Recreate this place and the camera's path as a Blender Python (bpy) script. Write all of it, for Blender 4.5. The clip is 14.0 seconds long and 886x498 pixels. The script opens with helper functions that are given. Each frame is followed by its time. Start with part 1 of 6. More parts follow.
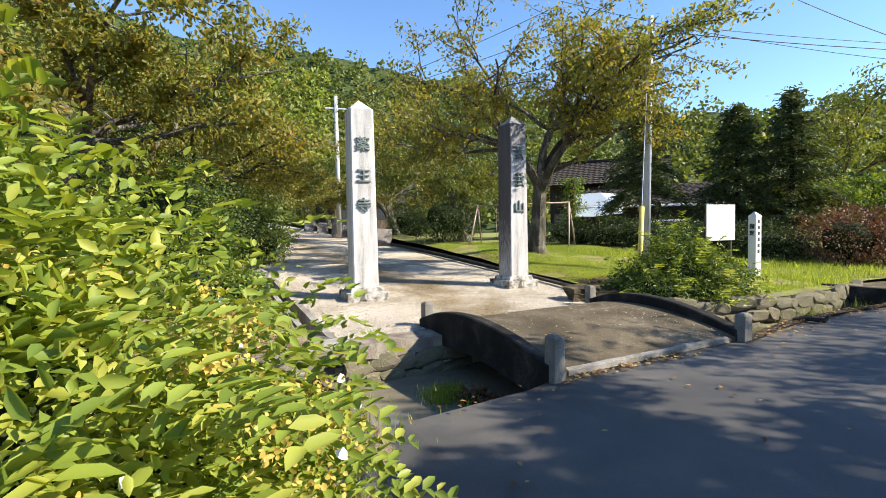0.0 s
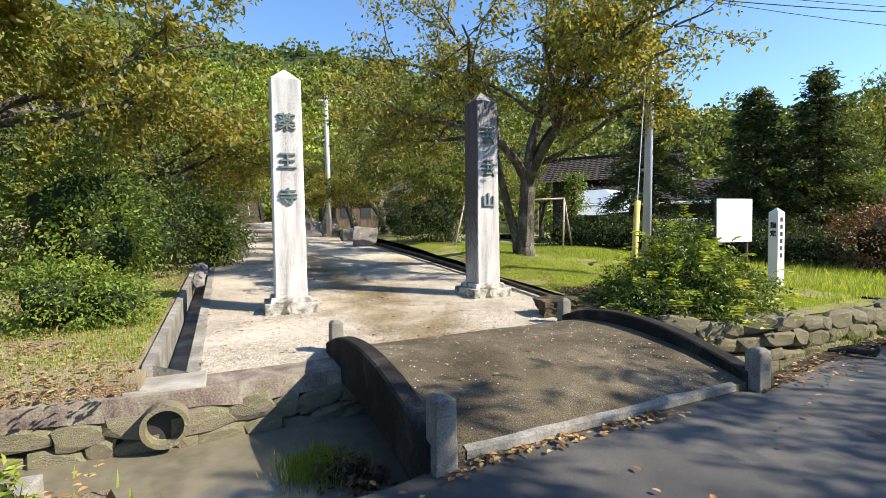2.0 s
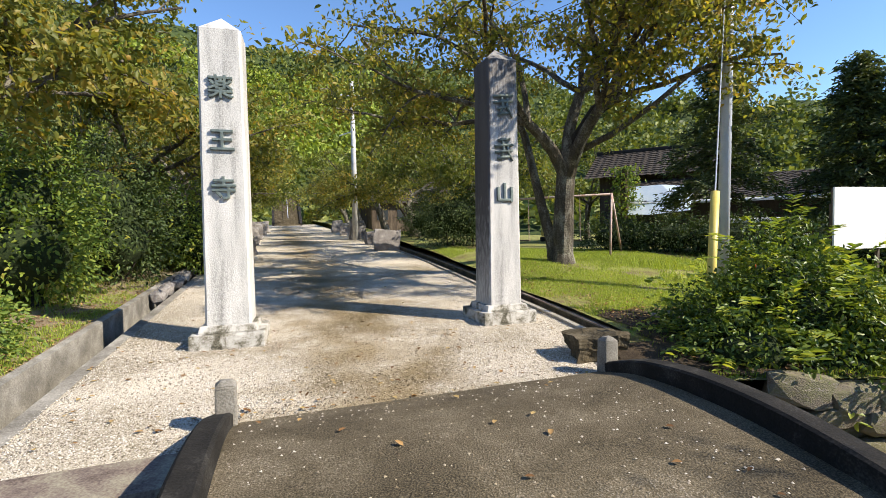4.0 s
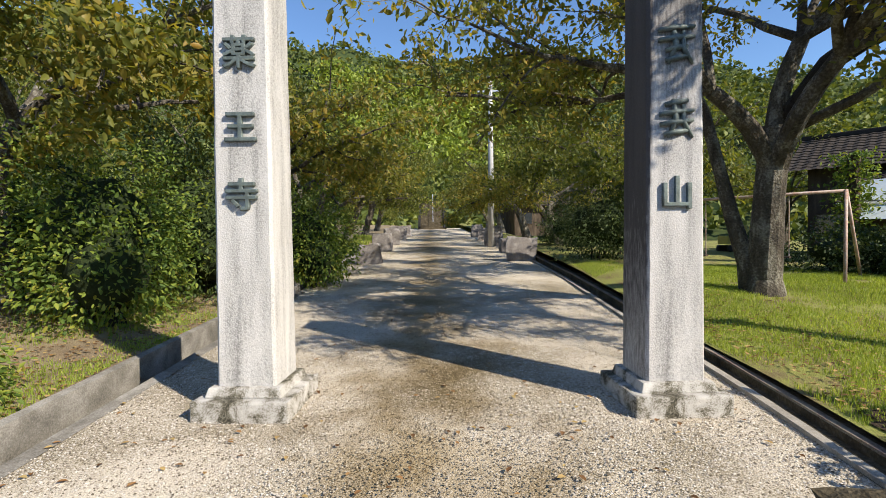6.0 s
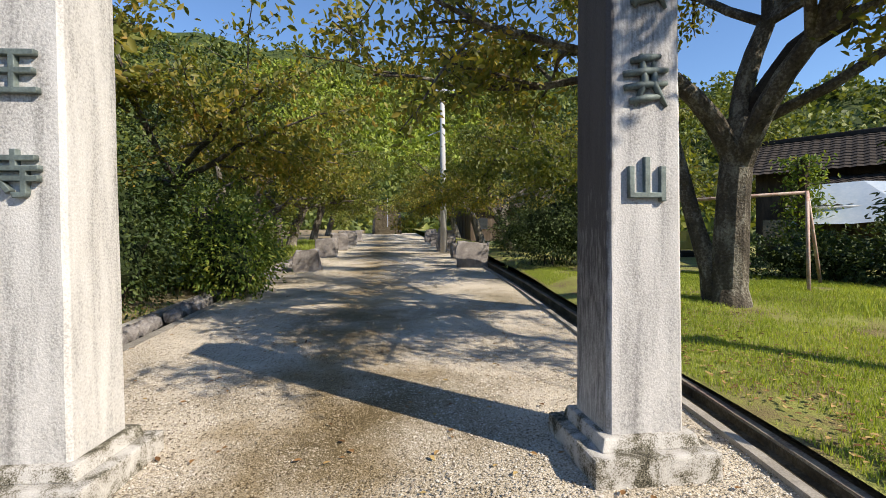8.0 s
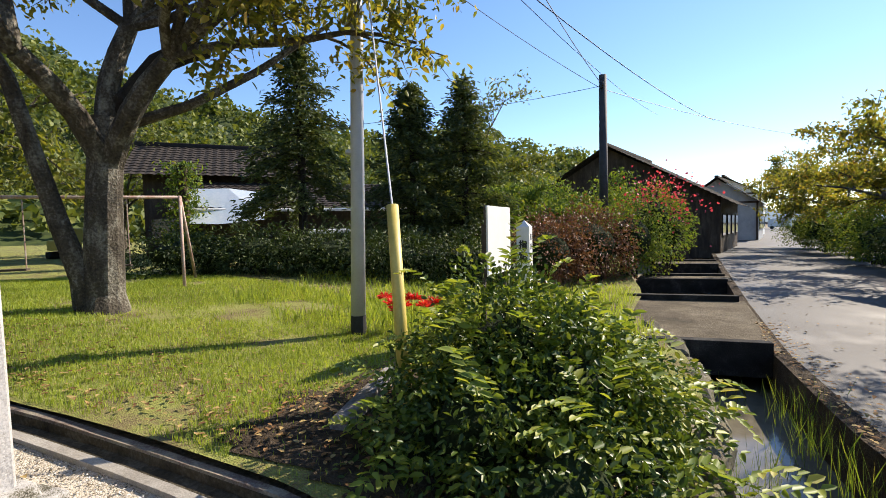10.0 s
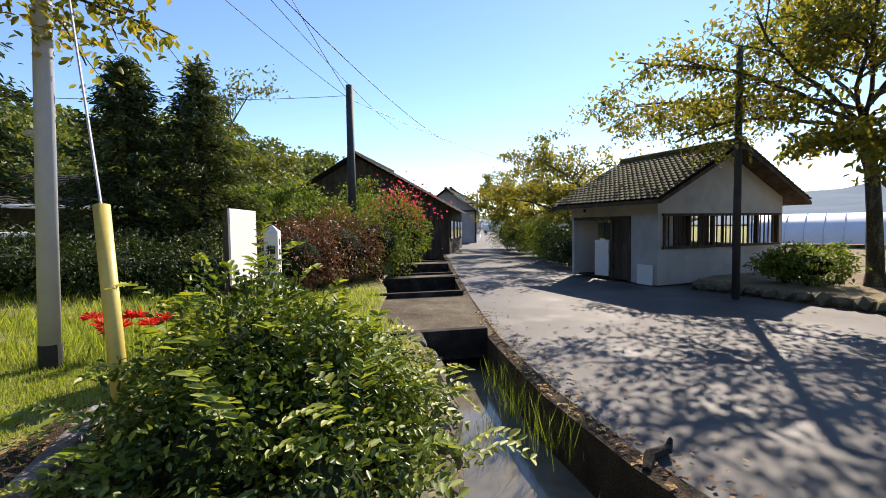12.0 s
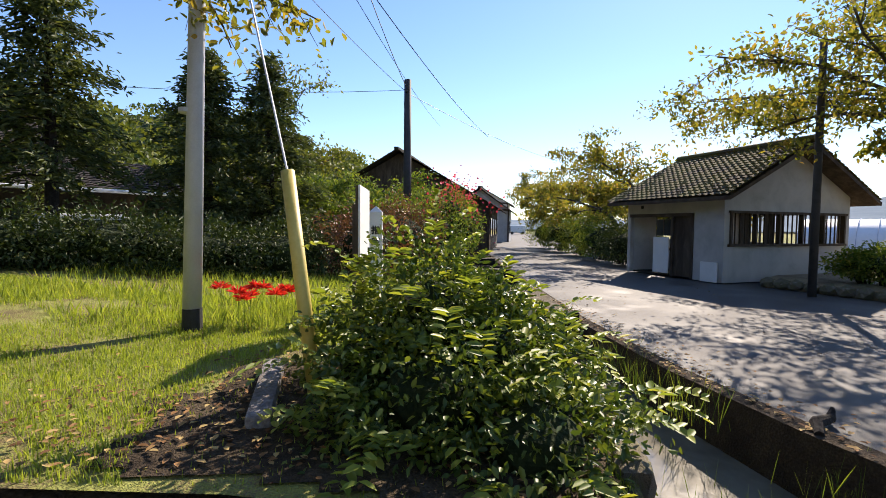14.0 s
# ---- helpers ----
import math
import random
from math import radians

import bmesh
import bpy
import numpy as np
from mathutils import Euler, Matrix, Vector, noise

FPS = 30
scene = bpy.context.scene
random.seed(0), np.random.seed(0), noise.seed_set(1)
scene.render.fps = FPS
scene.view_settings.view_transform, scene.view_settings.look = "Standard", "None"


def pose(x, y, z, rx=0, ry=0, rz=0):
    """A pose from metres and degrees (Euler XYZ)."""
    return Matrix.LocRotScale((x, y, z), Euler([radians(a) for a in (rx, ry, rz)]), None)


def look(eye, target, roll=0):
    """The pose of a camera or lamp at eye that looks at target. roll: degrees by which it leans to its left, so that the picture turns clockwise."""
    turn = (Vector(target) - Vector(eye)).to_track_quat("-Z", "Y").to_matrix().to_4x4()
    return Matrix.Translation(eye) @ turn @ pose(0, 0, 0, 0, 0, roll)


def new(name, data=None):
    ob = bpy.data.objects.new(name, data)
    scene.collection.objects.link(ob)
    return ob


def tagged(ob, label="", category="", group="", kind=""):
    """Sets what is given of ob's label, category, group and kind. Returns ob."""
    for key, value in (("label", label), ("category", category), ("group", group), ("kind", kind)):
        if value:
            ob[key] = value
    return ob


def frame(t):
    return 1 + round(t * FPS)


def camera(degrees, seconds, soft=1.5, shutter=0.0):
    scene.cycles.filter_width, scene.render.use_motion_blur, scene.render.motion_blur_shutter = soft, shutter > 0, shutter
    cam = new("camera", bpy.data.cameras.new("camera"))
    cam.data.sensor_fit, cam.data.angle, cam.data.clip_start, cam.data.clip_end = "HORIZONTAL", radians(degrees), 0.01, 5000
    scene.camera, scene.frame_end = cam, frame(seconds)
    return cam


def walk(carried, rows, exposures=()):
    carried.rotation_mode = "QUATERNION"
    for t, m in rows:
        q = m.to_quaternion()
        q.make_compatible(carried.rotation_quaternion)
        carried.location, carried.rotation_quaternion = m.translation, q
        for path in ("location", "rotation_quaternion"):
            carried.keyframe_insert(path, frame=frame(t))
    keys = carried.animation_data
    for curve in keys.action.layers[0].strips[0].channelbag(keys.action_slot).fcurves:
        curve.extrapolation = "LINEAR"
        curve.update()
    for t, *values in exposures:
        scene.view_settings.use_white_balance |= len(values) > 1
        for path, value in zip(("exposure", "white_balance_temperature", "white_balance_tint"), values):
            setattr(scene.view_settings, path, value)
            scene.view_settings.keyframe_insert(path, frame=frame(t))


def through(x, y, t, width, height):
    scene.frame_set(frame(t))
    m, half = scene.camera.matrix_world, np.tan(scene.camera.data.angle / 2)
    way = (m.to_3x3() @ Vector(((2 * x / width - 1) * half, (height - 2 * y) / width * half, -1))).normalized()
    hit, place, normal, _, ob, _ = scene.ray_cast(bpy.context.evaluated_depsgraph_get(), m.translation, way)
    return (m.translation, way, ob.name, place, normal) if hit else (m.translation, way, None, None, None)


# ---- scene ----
LENS = 87.3
EXPOSURES = ((0.0, 1.1, 6500, 10), (2.0, 1.06, 6500, 10), (4.5, 0.78, 6500, 10), (7.5, 0.5, 6550, 11), (9.0, 0.76, 6600, 12), (11.3, 0.72, 6700, 15), (14.0, 0.76, 6750, 17))
cam = camera(LENS, 14.0, soft=0.9)
# seconds, eye x, y, z, yaw, pitch, roll
ROWS = [
    (0.0, -0.026, -0.079, 1.379, 0.38, -2.46, 1.09),
    (0.5, 0.361, 0.368, 1.346, 0.43, -2.37, 1.16),
    (1.0, 0.723, 0.828, 1.311, 0.67, -2.28, 1.03),
    (1.5, 0.988, 1.254, 1.302, 0.83, -2.39, 0.97),
    (2.0, 1.164, 1.699, 1.317, 2.25, -2.43, 0.84),
    (2.2, 1.249, 1.914, 1.351, 3.45, -2.57, 0.84),
    (4.3, 1.762, 4.421, 1.295, 9.96, -1.91, 1.03),
    (4.5, 1.779, 4.705, 1.271, 11.93, -1.88, 0.83),
    (5.0, 1.798, 5.270, 1.316, 14.37, -1.88, 0.78),
    (5.5, 1.729, 5.894, 1.448, 20.18, -1.78, 0.77),
    (6.0, 1.649, 6.382, 1.514, 26.00, -1.53, 0.64),
    (6.5, 1.617, 6.797, 1.526, 28.43, -1.49, 0.54),
    (7.0, 1.509, 7.202, 1.520, 30.69, -1.47, 0.37),
    (7.5, 1.533, 7.568, 1.532, 30.91, -1.47, 0.40),
    (8.0, 1.549, 7.616, 1.487, 20.93, -0.92, 0.56),
    (8.5, 1.666, 7.720, 1.504, 0.62, -1.50, 0.88),
    (9.0, 1.825, 7.685, 1.497, -14.22, -1.67, 1.33),
    (9.2, 1.872, 7.651, 1.522, -20.23, -1.97, 1.44),
    (11.3, 1.810, 7.520, 1.623, -71.47, -2.69, 0.90),
    (11.5, 1.824, 7.516, 1.619, -72.53, -2.71, 0.87),
    (12.0, 1.839, 7.539, 1.619, -74.90, -2.86, 0.81),
    (12.5, 1.834, 7.589, 1.608, -76.60, -2.96, 0.66),
    (13.0, 1.799, 7.744, 1.571, -77.02, -2.94, 0.44),
    (13.5, 1.639, 8.086, 1.464, -76.42, -2.76, 0.06),
    (14.0, 1.312, 8.614, 1.364, -72.32, -2.77, -0.54),
]
walk(cam, [(t, pose(x, y, z, 90 + pitch, roll, yaw)) for t, x, y, z, yaw, pitch, roll in ROWS], EXPOSURES)

# ---- light ----
SUN_YAW, SUN_UP = -102.0, 36.0
world = bpy.data.worlds.new("sky_world")
scene.world = world
world.use_nodes = True
wn = world.node_tree
sky = wn.nodes.new("ShaderNodeTexSky")
sky.sky_type, sky.sun_disc = "NISHITA", False
sky.sun_elevation, sky.sun_rotation = radians(SUN_UP), radians(-SUN_YAW)
sky.air_density, sky.dust_density, sky.ozone_density = 1.0, 0.05, 4.0
hs = wn.nodes.new("ShaderNodeHueSaturation")
hs.inputs["Hue"].default_value, hs.inputs["Saturation"].default_value = 0.503, 1.07
wn.links.new(sky.outputs[0], hs.inputs["Color"])
wn.links.new(hs.outputs[0], wn.nodes["Background"].inputs[0])
wn.nodes["Background"].inputs[1].default_value = 0.134
sun_lamp = bpy.data.lights.new("sun", "SUN")
sun_lamp.energy, sun_lamp.angle, sun_lamp.color = 5.0, radians(0.55), (1.0, 0.905, 0.75)
sun = new("sun", sun_lamp)
sun_dir = Vector((-math.sin(radians(SUN_YAW)) * math.cos(radians(SUN_UP)), math.cos(radians(SUN_YAW)) * math.cos(radians(SUN_UP)), math.sin(radians(SUN_UP))))
sun.matrix_world = look(sun_dir * 60, (0, 0, 0))


# ---- materials ----
def material(name, stops, scale=3.0, detail=6.0, rough=0.85, bump=0.3, bump_scale=40.0, metal=0.0, fine=None, stretch=(1, 1, 1), distort=0.4,
             coat=0.0, rough_span=0.0, bump_dist=0.01, noise_mix=0.35, island=0.0):
    """A noise-driven surface: large stains by a ramp, fine grain, bump."""
    m = bpy.data.materials.new(name)
    m.use_nodes = True
    nt = m.node_tree
    bs = nt.nodes["Principled BSDF"]
    tc = nt.nodes.new("ShaderNodeTexCoord")
    mp = nt.nodes.new("ShaderNodeMapping")
    mp.inputs["Scale"].default_value = stretch
    nt.links.new(tc.outputs["Object"], mp.inputs[0])
    n1 = nt.nodes.new("ShaderNodeTexNoise")
    n1.inputs["Scale"].default_value, n1.inputs["Detail"].default_value = scale, detail
    n1.inputs["Distortion"].default_value = distort
    n1.inputs["Roughness"].default_value = 0.62
    nt.links.new(mp.outputs[0], n1.inputs["Vector"])
    n2 = nt.nodes.new("ShaderNodeTexNoise")
    n2.inputs["Scale"].default_value, n2.inputs["Detail"].default_value = fine or bump_scale, 4.0
    nt.links.new(tc.outputs["Object"], n2.inputs["Vector"])
    mix = nt.nodes.new("ShaderNodeMix")
    mix.inputs[0].default_value = noise_mix
    nt.links.new(n1.outputs[0], mix.inputs[2])
    nt.links.new(n2.outputs[0], mix.inputs[3])
    fac = mix.outputs[0]
    if island:
        geo = nt.nodes.new("ShaderNodeNewGeometry")
        mi = nt.nodes.new("ShaderNodeMix")
        mi.inputs[0].default_value = island
        nt.links.new(fac, mi.inputs[2])
        nt.links.new(geo.outputs["Random Per Island"], mi.inputs[3])
        fac = mi.outputs[0]
    ramp = nt.nodes.new("ShaderNodeValToRGB")
    els = ramp.color_ramp.elements
    while len(els) < len(stops):
        els.new(0.5)
    for e, (pos, col) in zip(els, stops):
        e.position, e.color = pos, (*col, 1)
    nt.links.new(fac, ramp.inputs[0])
    nt.links.new(ramp.outputs[0], bs.inputs["Base Color"])
    bs.inputs["Roughness"].default_value, bs.inputs["Metallic"].default_value = rough, metal
    bs.inputs["Coat Weight"].default_value = coat
    if rough >= 0.84:
        bs.inputs["Specular IOR Level"].default_value = 0.2
    if rough_span:
        mr = nt.nodes.new("ShaderNodeMapRange")
        mr.inputs["From Min"].default_value, mr.inputs["From Max"].default_value = 0.35, 0.65
        mr.inputs["To Min"].default_value, mr.inputs["To Max"].default_value = rough - rough_span, rough
        nt.links.new(n1.outputs[0], mr.inputs[0])
        nt.links.new(mr.outputs[0], bs.inputs["Roughness"])
    if bump:
        bp = nt.nodes.new("ShaderNodeBump")
        bp.inputs["Strength"].default_value, bp.inputs["Distance"].default_value = bump, bump_dist
        nt.links.new(n2.outputs[0], bp.inputs["Height"])
        nt.links.new(bp.outputs[0], bs.inputs["Normal"])
    return m


def leaf_material(name, stops, through=0.35, rough=0.5):
    """Leaves: colour by island, part of the light passes through."""
    m = bpy.data.materials.new(name)
    m.use_nodes = True
    nt = m.node_tree
    bs = nt.nodes["Principled BSDF"]
    geo = nt.nodes.new("ShaderNodeNewGeometry")
    tc = nt.nodes.new("ShaderNodeTexCoord")
    n1 = nt.nodes.new("ShaderNodeTexNoise")
    n1.inputs["Scale"].default_value, n1.inputs["Detail"].default_value = 0.9, 3.0
    nt.links.new(tc.outputs["Object"], n1.inputs["Vector"])
    mix = nt.nodes.new("ShaderNodeMix")
    mix.inputs[0].default_value = 0.5
    nt.links.new(geo.outputs["Random Per Island"], mix.inputs[2])
    nt.links.new(n1.outputs[0], mix.inputs[3])
    ramp = nt.nodes.new("ShaderNodeValToRGB")
    els = ramp.color_ramp.elements
    while len(els) < len(stops):
        els.new(0.5)
    for e, (pos, col) in zip(els, stops):
        e.position, e.color = pos, (*col, 1)
    nt.links.new(mix.outputs[0], ramp.inputs[0])
    nt.links.new(ramp.outputs[0], bs.inputs["Base Color"])
    bs.inputs["Roughness"].default_value = rough
    bs.inputs["Specular IOR Level"].default_value = 0.35
    tr = nt.nodes.new("ShaderNodeBsdfTranslucent")
    br = nt.nodes.new("ShaderNodeMix")
    br.data_type, br.blend_type = "RGBA", "MULTIPLY"
    br.inputs[0].default_value = 1.0
    br.inputs[7].default_value = (1.7, 1.6, 0.7, 1)
    nt.links.new(ramp.outputs[0], br.inputs[6])
    nt.links.new(br.outputs[2], tr.inputs[0])
    ms = nt.nodes.new("ShaderNodeMixShader")
    ms.inputs[0].default_value = through
    nt.links.new(bs.outputs[0], ms.inputs[1])
    nt.links.new(tr.outputs[0], ms.inputs[2])
    nt.links.new(ms.outputs[0], nt.nodes["Material Output"].inputs[0])
    return m


GRANITE = material("weathered_granite", [(0.3, (0.17, 0.165, 0.16)), (0.41, (0.34, 0.33, 0.315)), (0.5, (0.5, 0.485, 0.465)), (0.62, (0.62, 0.6, 0.575))], 3.0, 10, 0.88, 0.5, 75, stretch=(2.4, 2.4, 0.3), noise_mix=0.38, distort=0.2, bump_dist=0.008)
GRANITE_DARK = material("sooty_granite", [(0.3, (0.05, 0.045, 0.045)), (0.45, (0.14, 0.13, 0.125)), (0.65, (0.34, 0.33, 0.31))], 2.4, 8, 0.9, 0.35, 120, stretch=(2.2, 2.2, 0.5))
BRONZE = material("dark_bronze", [(0.3, (0.055, 0.068, 0.064)), (0.7, (0.2, 0.245, 0.23))], 9, 5, 0.62, 0.2, 60, metal=0.3)
GRANITE_SOOT_SHADE = material("granite_with_soot_and_shade", [(0.3, (0.16, 0.155, 0.15)), (0.41, (0.32, 0.31, 0.3)), (0.5, (0.46, 0.445, 0.43)), (0.62, (0.58, 0.56, 0.54))], 3.0, 10, 0.88, 0.5, 75, stretch=(2.4, 2.4, 0.3), noise_mix=0.38, distort=0.2, bump_dist=0.008)


def soot_and_shade(m, z0, z1):
    """Black soot in ragged runs from the head of a stone, leaf shade painted in with it; heaviest on one flank."""
    nt = m.node_tree
    bs = nt.nodes["Principled BSDF"]
    src = bs.inputs["Base Color"].links[0].from_socket
    tc = nt.nodes.new("ShaderNodeTexCoord")
    sx = nt.nodes.new("ShaderNodeSeparateXYZ")
    nt.links.new(tc.outputs["Object"], sx.inputs[0])
    mp = nt.nodes.new("ShaderNodeMapping")
    mp.inputs["Scale"].default_value = (9, 9, 1.6)
    nt.links.new(tc.outputs["Object"], mp.inputs[0])
    nz = nt.nodes.new("ShaderNodeTexNoise")
    nz.inputs["Detail"].default_value = 6
    nt.links.new(mp.outputs[0], nz.inputs["Vector"])
    ad = nt.nodes.new("ShaderNodeMath")
    ad.operation = "MULTIPLY_ADD"
    ad.inputs[1].default_value = 2.4
    nt.links.new(nz.outputs[0], ad.inputs[0])
    nt.links.new(sx.outputs["Z"], ad.inputs[2])
    mr = nt.nodes.new("ShaderNodeMapRange")
    mr.inputs["From Min"].default_value, mr.inputs["From Max"].default_value = z0 + 1.2, z1 + 1.2
    mr.inputs["To Max"].default_value = 0.9
    # One flank darker still: weathering and its turned-away shade in one tint.
    side = nt.nodes.new("ShaderNodeMapRange")
    side.inputs["From Min"].default_value, side.inputs["From Max"].default_value = -0.19, -0.25
    side.inputs["To Max"].default_value = 2.4
    nt.links.new(sx.outputs["X"], side.inputs[0])
    both = nt.nodes.new("ShaderNodeMath")
    nt.links.new(ad.outputs[0], both.inputs[0])
    nt.links.new(side.outputs[0], both.inputs[1])
    nt.links.new(both.outputs[0], mr.inputs[0])
    mx = nt.nodes.new("ShaderNodeMix")
    mx.data_type = "RGBA"
    mx.inputs[7].default_value = (0.045, 0.038, 0.038, 1)
    nt.links.new(mr.outputs[0], mx.inputs[0])
    nt.links.new(src, mx.inputs[6])
    nt.links.new(mx.outputs[2], bs.inputs["Base Color"])


soot_and_shade(GRANITE_SOOT_SHADE, 2.35, 3.9)
PLINTH = material("lichened_plinth_stone", [(0.4, (0.03, 0.028, 0.02)), (0.46, (0.17, 0.155, 0.115)), (0.52, (0.42, 0.4, 0.37)), (0.66, (0.6, 0.58, 0.54))], 5, 9, 0.9, 0.3, 120)
GRAVEL = material("pale_gravel", [(0.34, (0.12, 0.105, 0.055)), (0.43, (0.25, 0.21, 0.14)), (0.49, (0.48, 0.42, 0.33)), (0.61, (0.71, 0.64, 0.53))], 0.5, 10, 0.95, 0.7, 90, fine=90, noise_mix=0.54, bump_dist=0.02)
PEBBLE = material("pebbles", [(0.2, (0.13, 0.105, 0.075)), (0.45, (0.38, 0.33, 0.27)), (0.8, (0.7, 0.65, 0.58))], 6, 3, 0.9, 0.0, island=0.75)
ASPHALT = material("old_asphalt", [(0.32, (0.03, 0.0285, 0.027)), (0.5, (0.072, 0.068, 0.062)), (0.66, (0.15, 0.138, 0.122))], 0.45, 10, 0.82, 0.4, 160, fine=160, rough_span=0.14, noise_mix=0.34, bump_dist=0.005)


def damp(m, scale, lo, hi):
    """Damp, darker and smoother spots."""
    nt = m.node_tree
    bs = nt.nodes["Principled BSDF"]
    src = bs.inputs["Base Color"].links[0].from_socket
    rsrc = bs.inputs["Roughness"].links[0].from_socket
    tc = nt.nodes.new("ShaderNodeTexCoord")
    nz = nt.nodes.new("ShaderNodeTexNoise")
    nz.inputs["Scale"].default_value, nz.inputs["Detail"].default_value = scale, 3
    nt.links.new(tc.outputs["Object"], nz.inputs["Vector"])
    mr = nt.nodes.new("ShaderNodeMapRange")
    mr.inputs["From Min"].default_value, mr.inputs["From Max"].default_value = lo, hi
    nt.links.new(nz.outputs[0], mr.inputs[0])
    mx = nt.nodes.new("ShaderNodeMix")
    mx.data_type, mx.blend_type = "RGBA", "MULTIPLY"
    mx.inputs[7].default_value = (0.5, 0.5, 0.52, 1)
    nt.links.new(mr.outputs[0], mx.inputs[0])
    nt.links.new(src, mx.inputs[6])
    nt.links.new(mx.outputs[2], bs.inputs["Base Color"])
    mf = nt.nodes.new("ShaderNodeMix")
    mf.inputs[3].default_value = 0.58
    nt.links.new(mr.outputs[0], mf.inputs[0])
    nt.links.new(rsrc, mf.inputs[2])
    nt.links.new(mf.outputs[0], bs.inputs["Roughness"])


damp(ASPHALT, 0.55, 0.55, 0.66)


def moss_strip(m, centre, half):
    """Moss and trodden leaf mould in a ragged strip along the middle of the path."""
    nt = m.node_tree
    bs = nt.nodes["Principled BSDF"]
    src = bs.inputs["Base Color"].links[0].from_socket
    tc = nt.nodes.new("ShaderNodeTexCoord")
    dot = nt.nodes.new("ShaderNodeVectorMath")
    dot.operation = "DOT_PRODUCT"
    dot.inputs[1].default_value = (math.cos(radians(27.5)), math.sin(radians(27.5)), 0)
    nt.links.new(tc.outputs["Object"], dot.inputs[0])
    off = nt.nodes.new("ShaderNodeMath")
    off.operation = "SUBTRACT"
    off.inputs[1].default_value = centre
    nt.links.new(dot.outputs["Value"], off.inputs[0])
    ab = nt.nodes.new("ShaderNodeMath")
    ab.operation = "ABSOLUTE"
    nt.links.new(off.outputs[0], ab.inputs[0])
    nz = nt.nodes.new("ShaderNodeTexNoise")
    nz.inputs["Scale"].default_value, nz.inputs["Detail"].default_value = 1.6, 9
    nt.links.new(tc.outputs["Object"], nz.inputs["Vector"])
    ad = nt.nodes.new("ShaderNodeMath")
    ad.operation = "MULTIPLY_ADD"
    ad.inputs[1].default_value = 3.2
    nt.links.new(nz.outputs[0], ad.inputs[0])
    nt.links.new(ab.outputs[0], ad.inputs[2])
    mr = nt.nodes.new("ShaderNodeMapRange")
    mr.inputs["From Min"].default_value, mr.inputs["From Max"].default_value = 1.6 + half, 1.2 + half * 0.3
    mr.inputs["To Max"].default_value = 0.85
    nt.links.new(ad.outputs[0], mr.inputs[0])
    mx = nt.nodes.new("ShaderNodeMix")
    mx.data_type, mx.blend_type = "RGBA", "MULTIPLY"
    mx.inputs[7].default_value = (0.5, 0.42, 0.27, 1)
    nt.links.new(mr.outputs[0], mx.inputs[0])
    nt.links.new(src, mx.inputs[6])
    nt.links.new(mx.outputs[2], bs.inputs["Base Color"])


moss_strip(GRAVEL, 4.3, 1.2)
moss_strip(PEBBLE, 4.3, 1.2)
DECK = material("worn_concrete_deck", [(0.36, (0.035, 0.028, 0.018)), (0.48, (0.1, 0.08, 0.05)), (0.6, (0.19, 0.155, 0.105)), (0.68, (0.4, 0.35, 0.28))], 1.3, 12, 0.92, 0.9, 95, fine=95, noise_mix=0.55, bump_dist=0.014)
OLD_CONCRETE = material("stained_concrete", [(0.3, (0.07, 0.065, 0.055)), (0.48, (0.2, 0.185, 0.16)), (0.66, (0.38, 0.36, 0.325))], 2.6, 9, 0.92, 0.5, 70)
PALE_CONCRETE = material("pale_worn_concrete", [(0.3, (0.16, 0.14, 0.115)), (0.5, (0.32, 0.295, 0.255)), (0.68, (0.48, 0.45, 0.4))], 3.0, 9, 0.92, 0.5, 80)
# Near black: the deep shade of the bridge sides is part of this colour.
DARK_CONCRETE = material("shade_dark_concrete", [(0.32, (0.008, 0.0075, 0.007)), (0.52, (0.022, 0.02, 0.018)), (0.72, (0.085, 0.08, 0.072))], 3, 9, 0.92, 0.5, 70)
COPING = material("stained_coping", [(0.34, (0.07, 0.055, 0.045)), (0.46, (0.18, 0.14, 0.12)), (0.56, (0.27, 0.24, 0.18)), (0.7, (0.38, 0.34, 0.28))], 3.4, 9, 0.93, 0.5, 60, stretch=(1, 1, 0.5))
RUBBLE = material("mossy_rubble_stone", [(0.34, (0.05, 0.042, 0.032)), (0.46, (0.2, 0.17, 0.13)), (0.53, (0.15, 0.145, 0.07)), (0.6, (0.27, 0.23, 0.2)), (0.7, (0.42, 0.37, 0.32))], 2.2, 10, 0.95, 0.5, 14, fine=40, bump_dist=0.03, noise_mix=0.3)
ROCK = material("brown_rock", [(0.3, (0.03, 0.024, 0.016)), (0.5, (0.085, 0.068, 0.042)), (0.7, (0.2, 0.17, 0.12))], 4, 9, 0.95, 0.7, 35, bump_dist=0.03)
STANDING = material("grey_standing_stone", [(0.3, (0.08, 0.075, 0.07)), (0.5, (0.22, 0.2, 0.19)), (0.7, (0.4, 0.38, 0.36))], 3, 9, 0.95, 0.6, 35, bump_dist=0.03)
SOIL = material("leafy_soil", [(0.3, (0.09, 0.065, 0.042)), (0.45, (0.24, 0.18, 0.115)), (0.56, (0.3, 0.245, 0.15)), (0.7, (0.36, 0.34, 0.15))], 1.0, 10, 0.97, 0.8, 55, fine=60, noise_mix=0.4, bump_dist=0.03)
DARK_SOIL = material("dark_brown_soil", [(0.3, (0.025, 0.018, 0.012)), (0.5, (0.065, 0.047, 0.03)), (0.68, (0.13, 0.1, 0.06))], 2.2, 10, 0.98, 0.9, 45, fine=60, noise_mix=0.4, bump_dist=0.04)
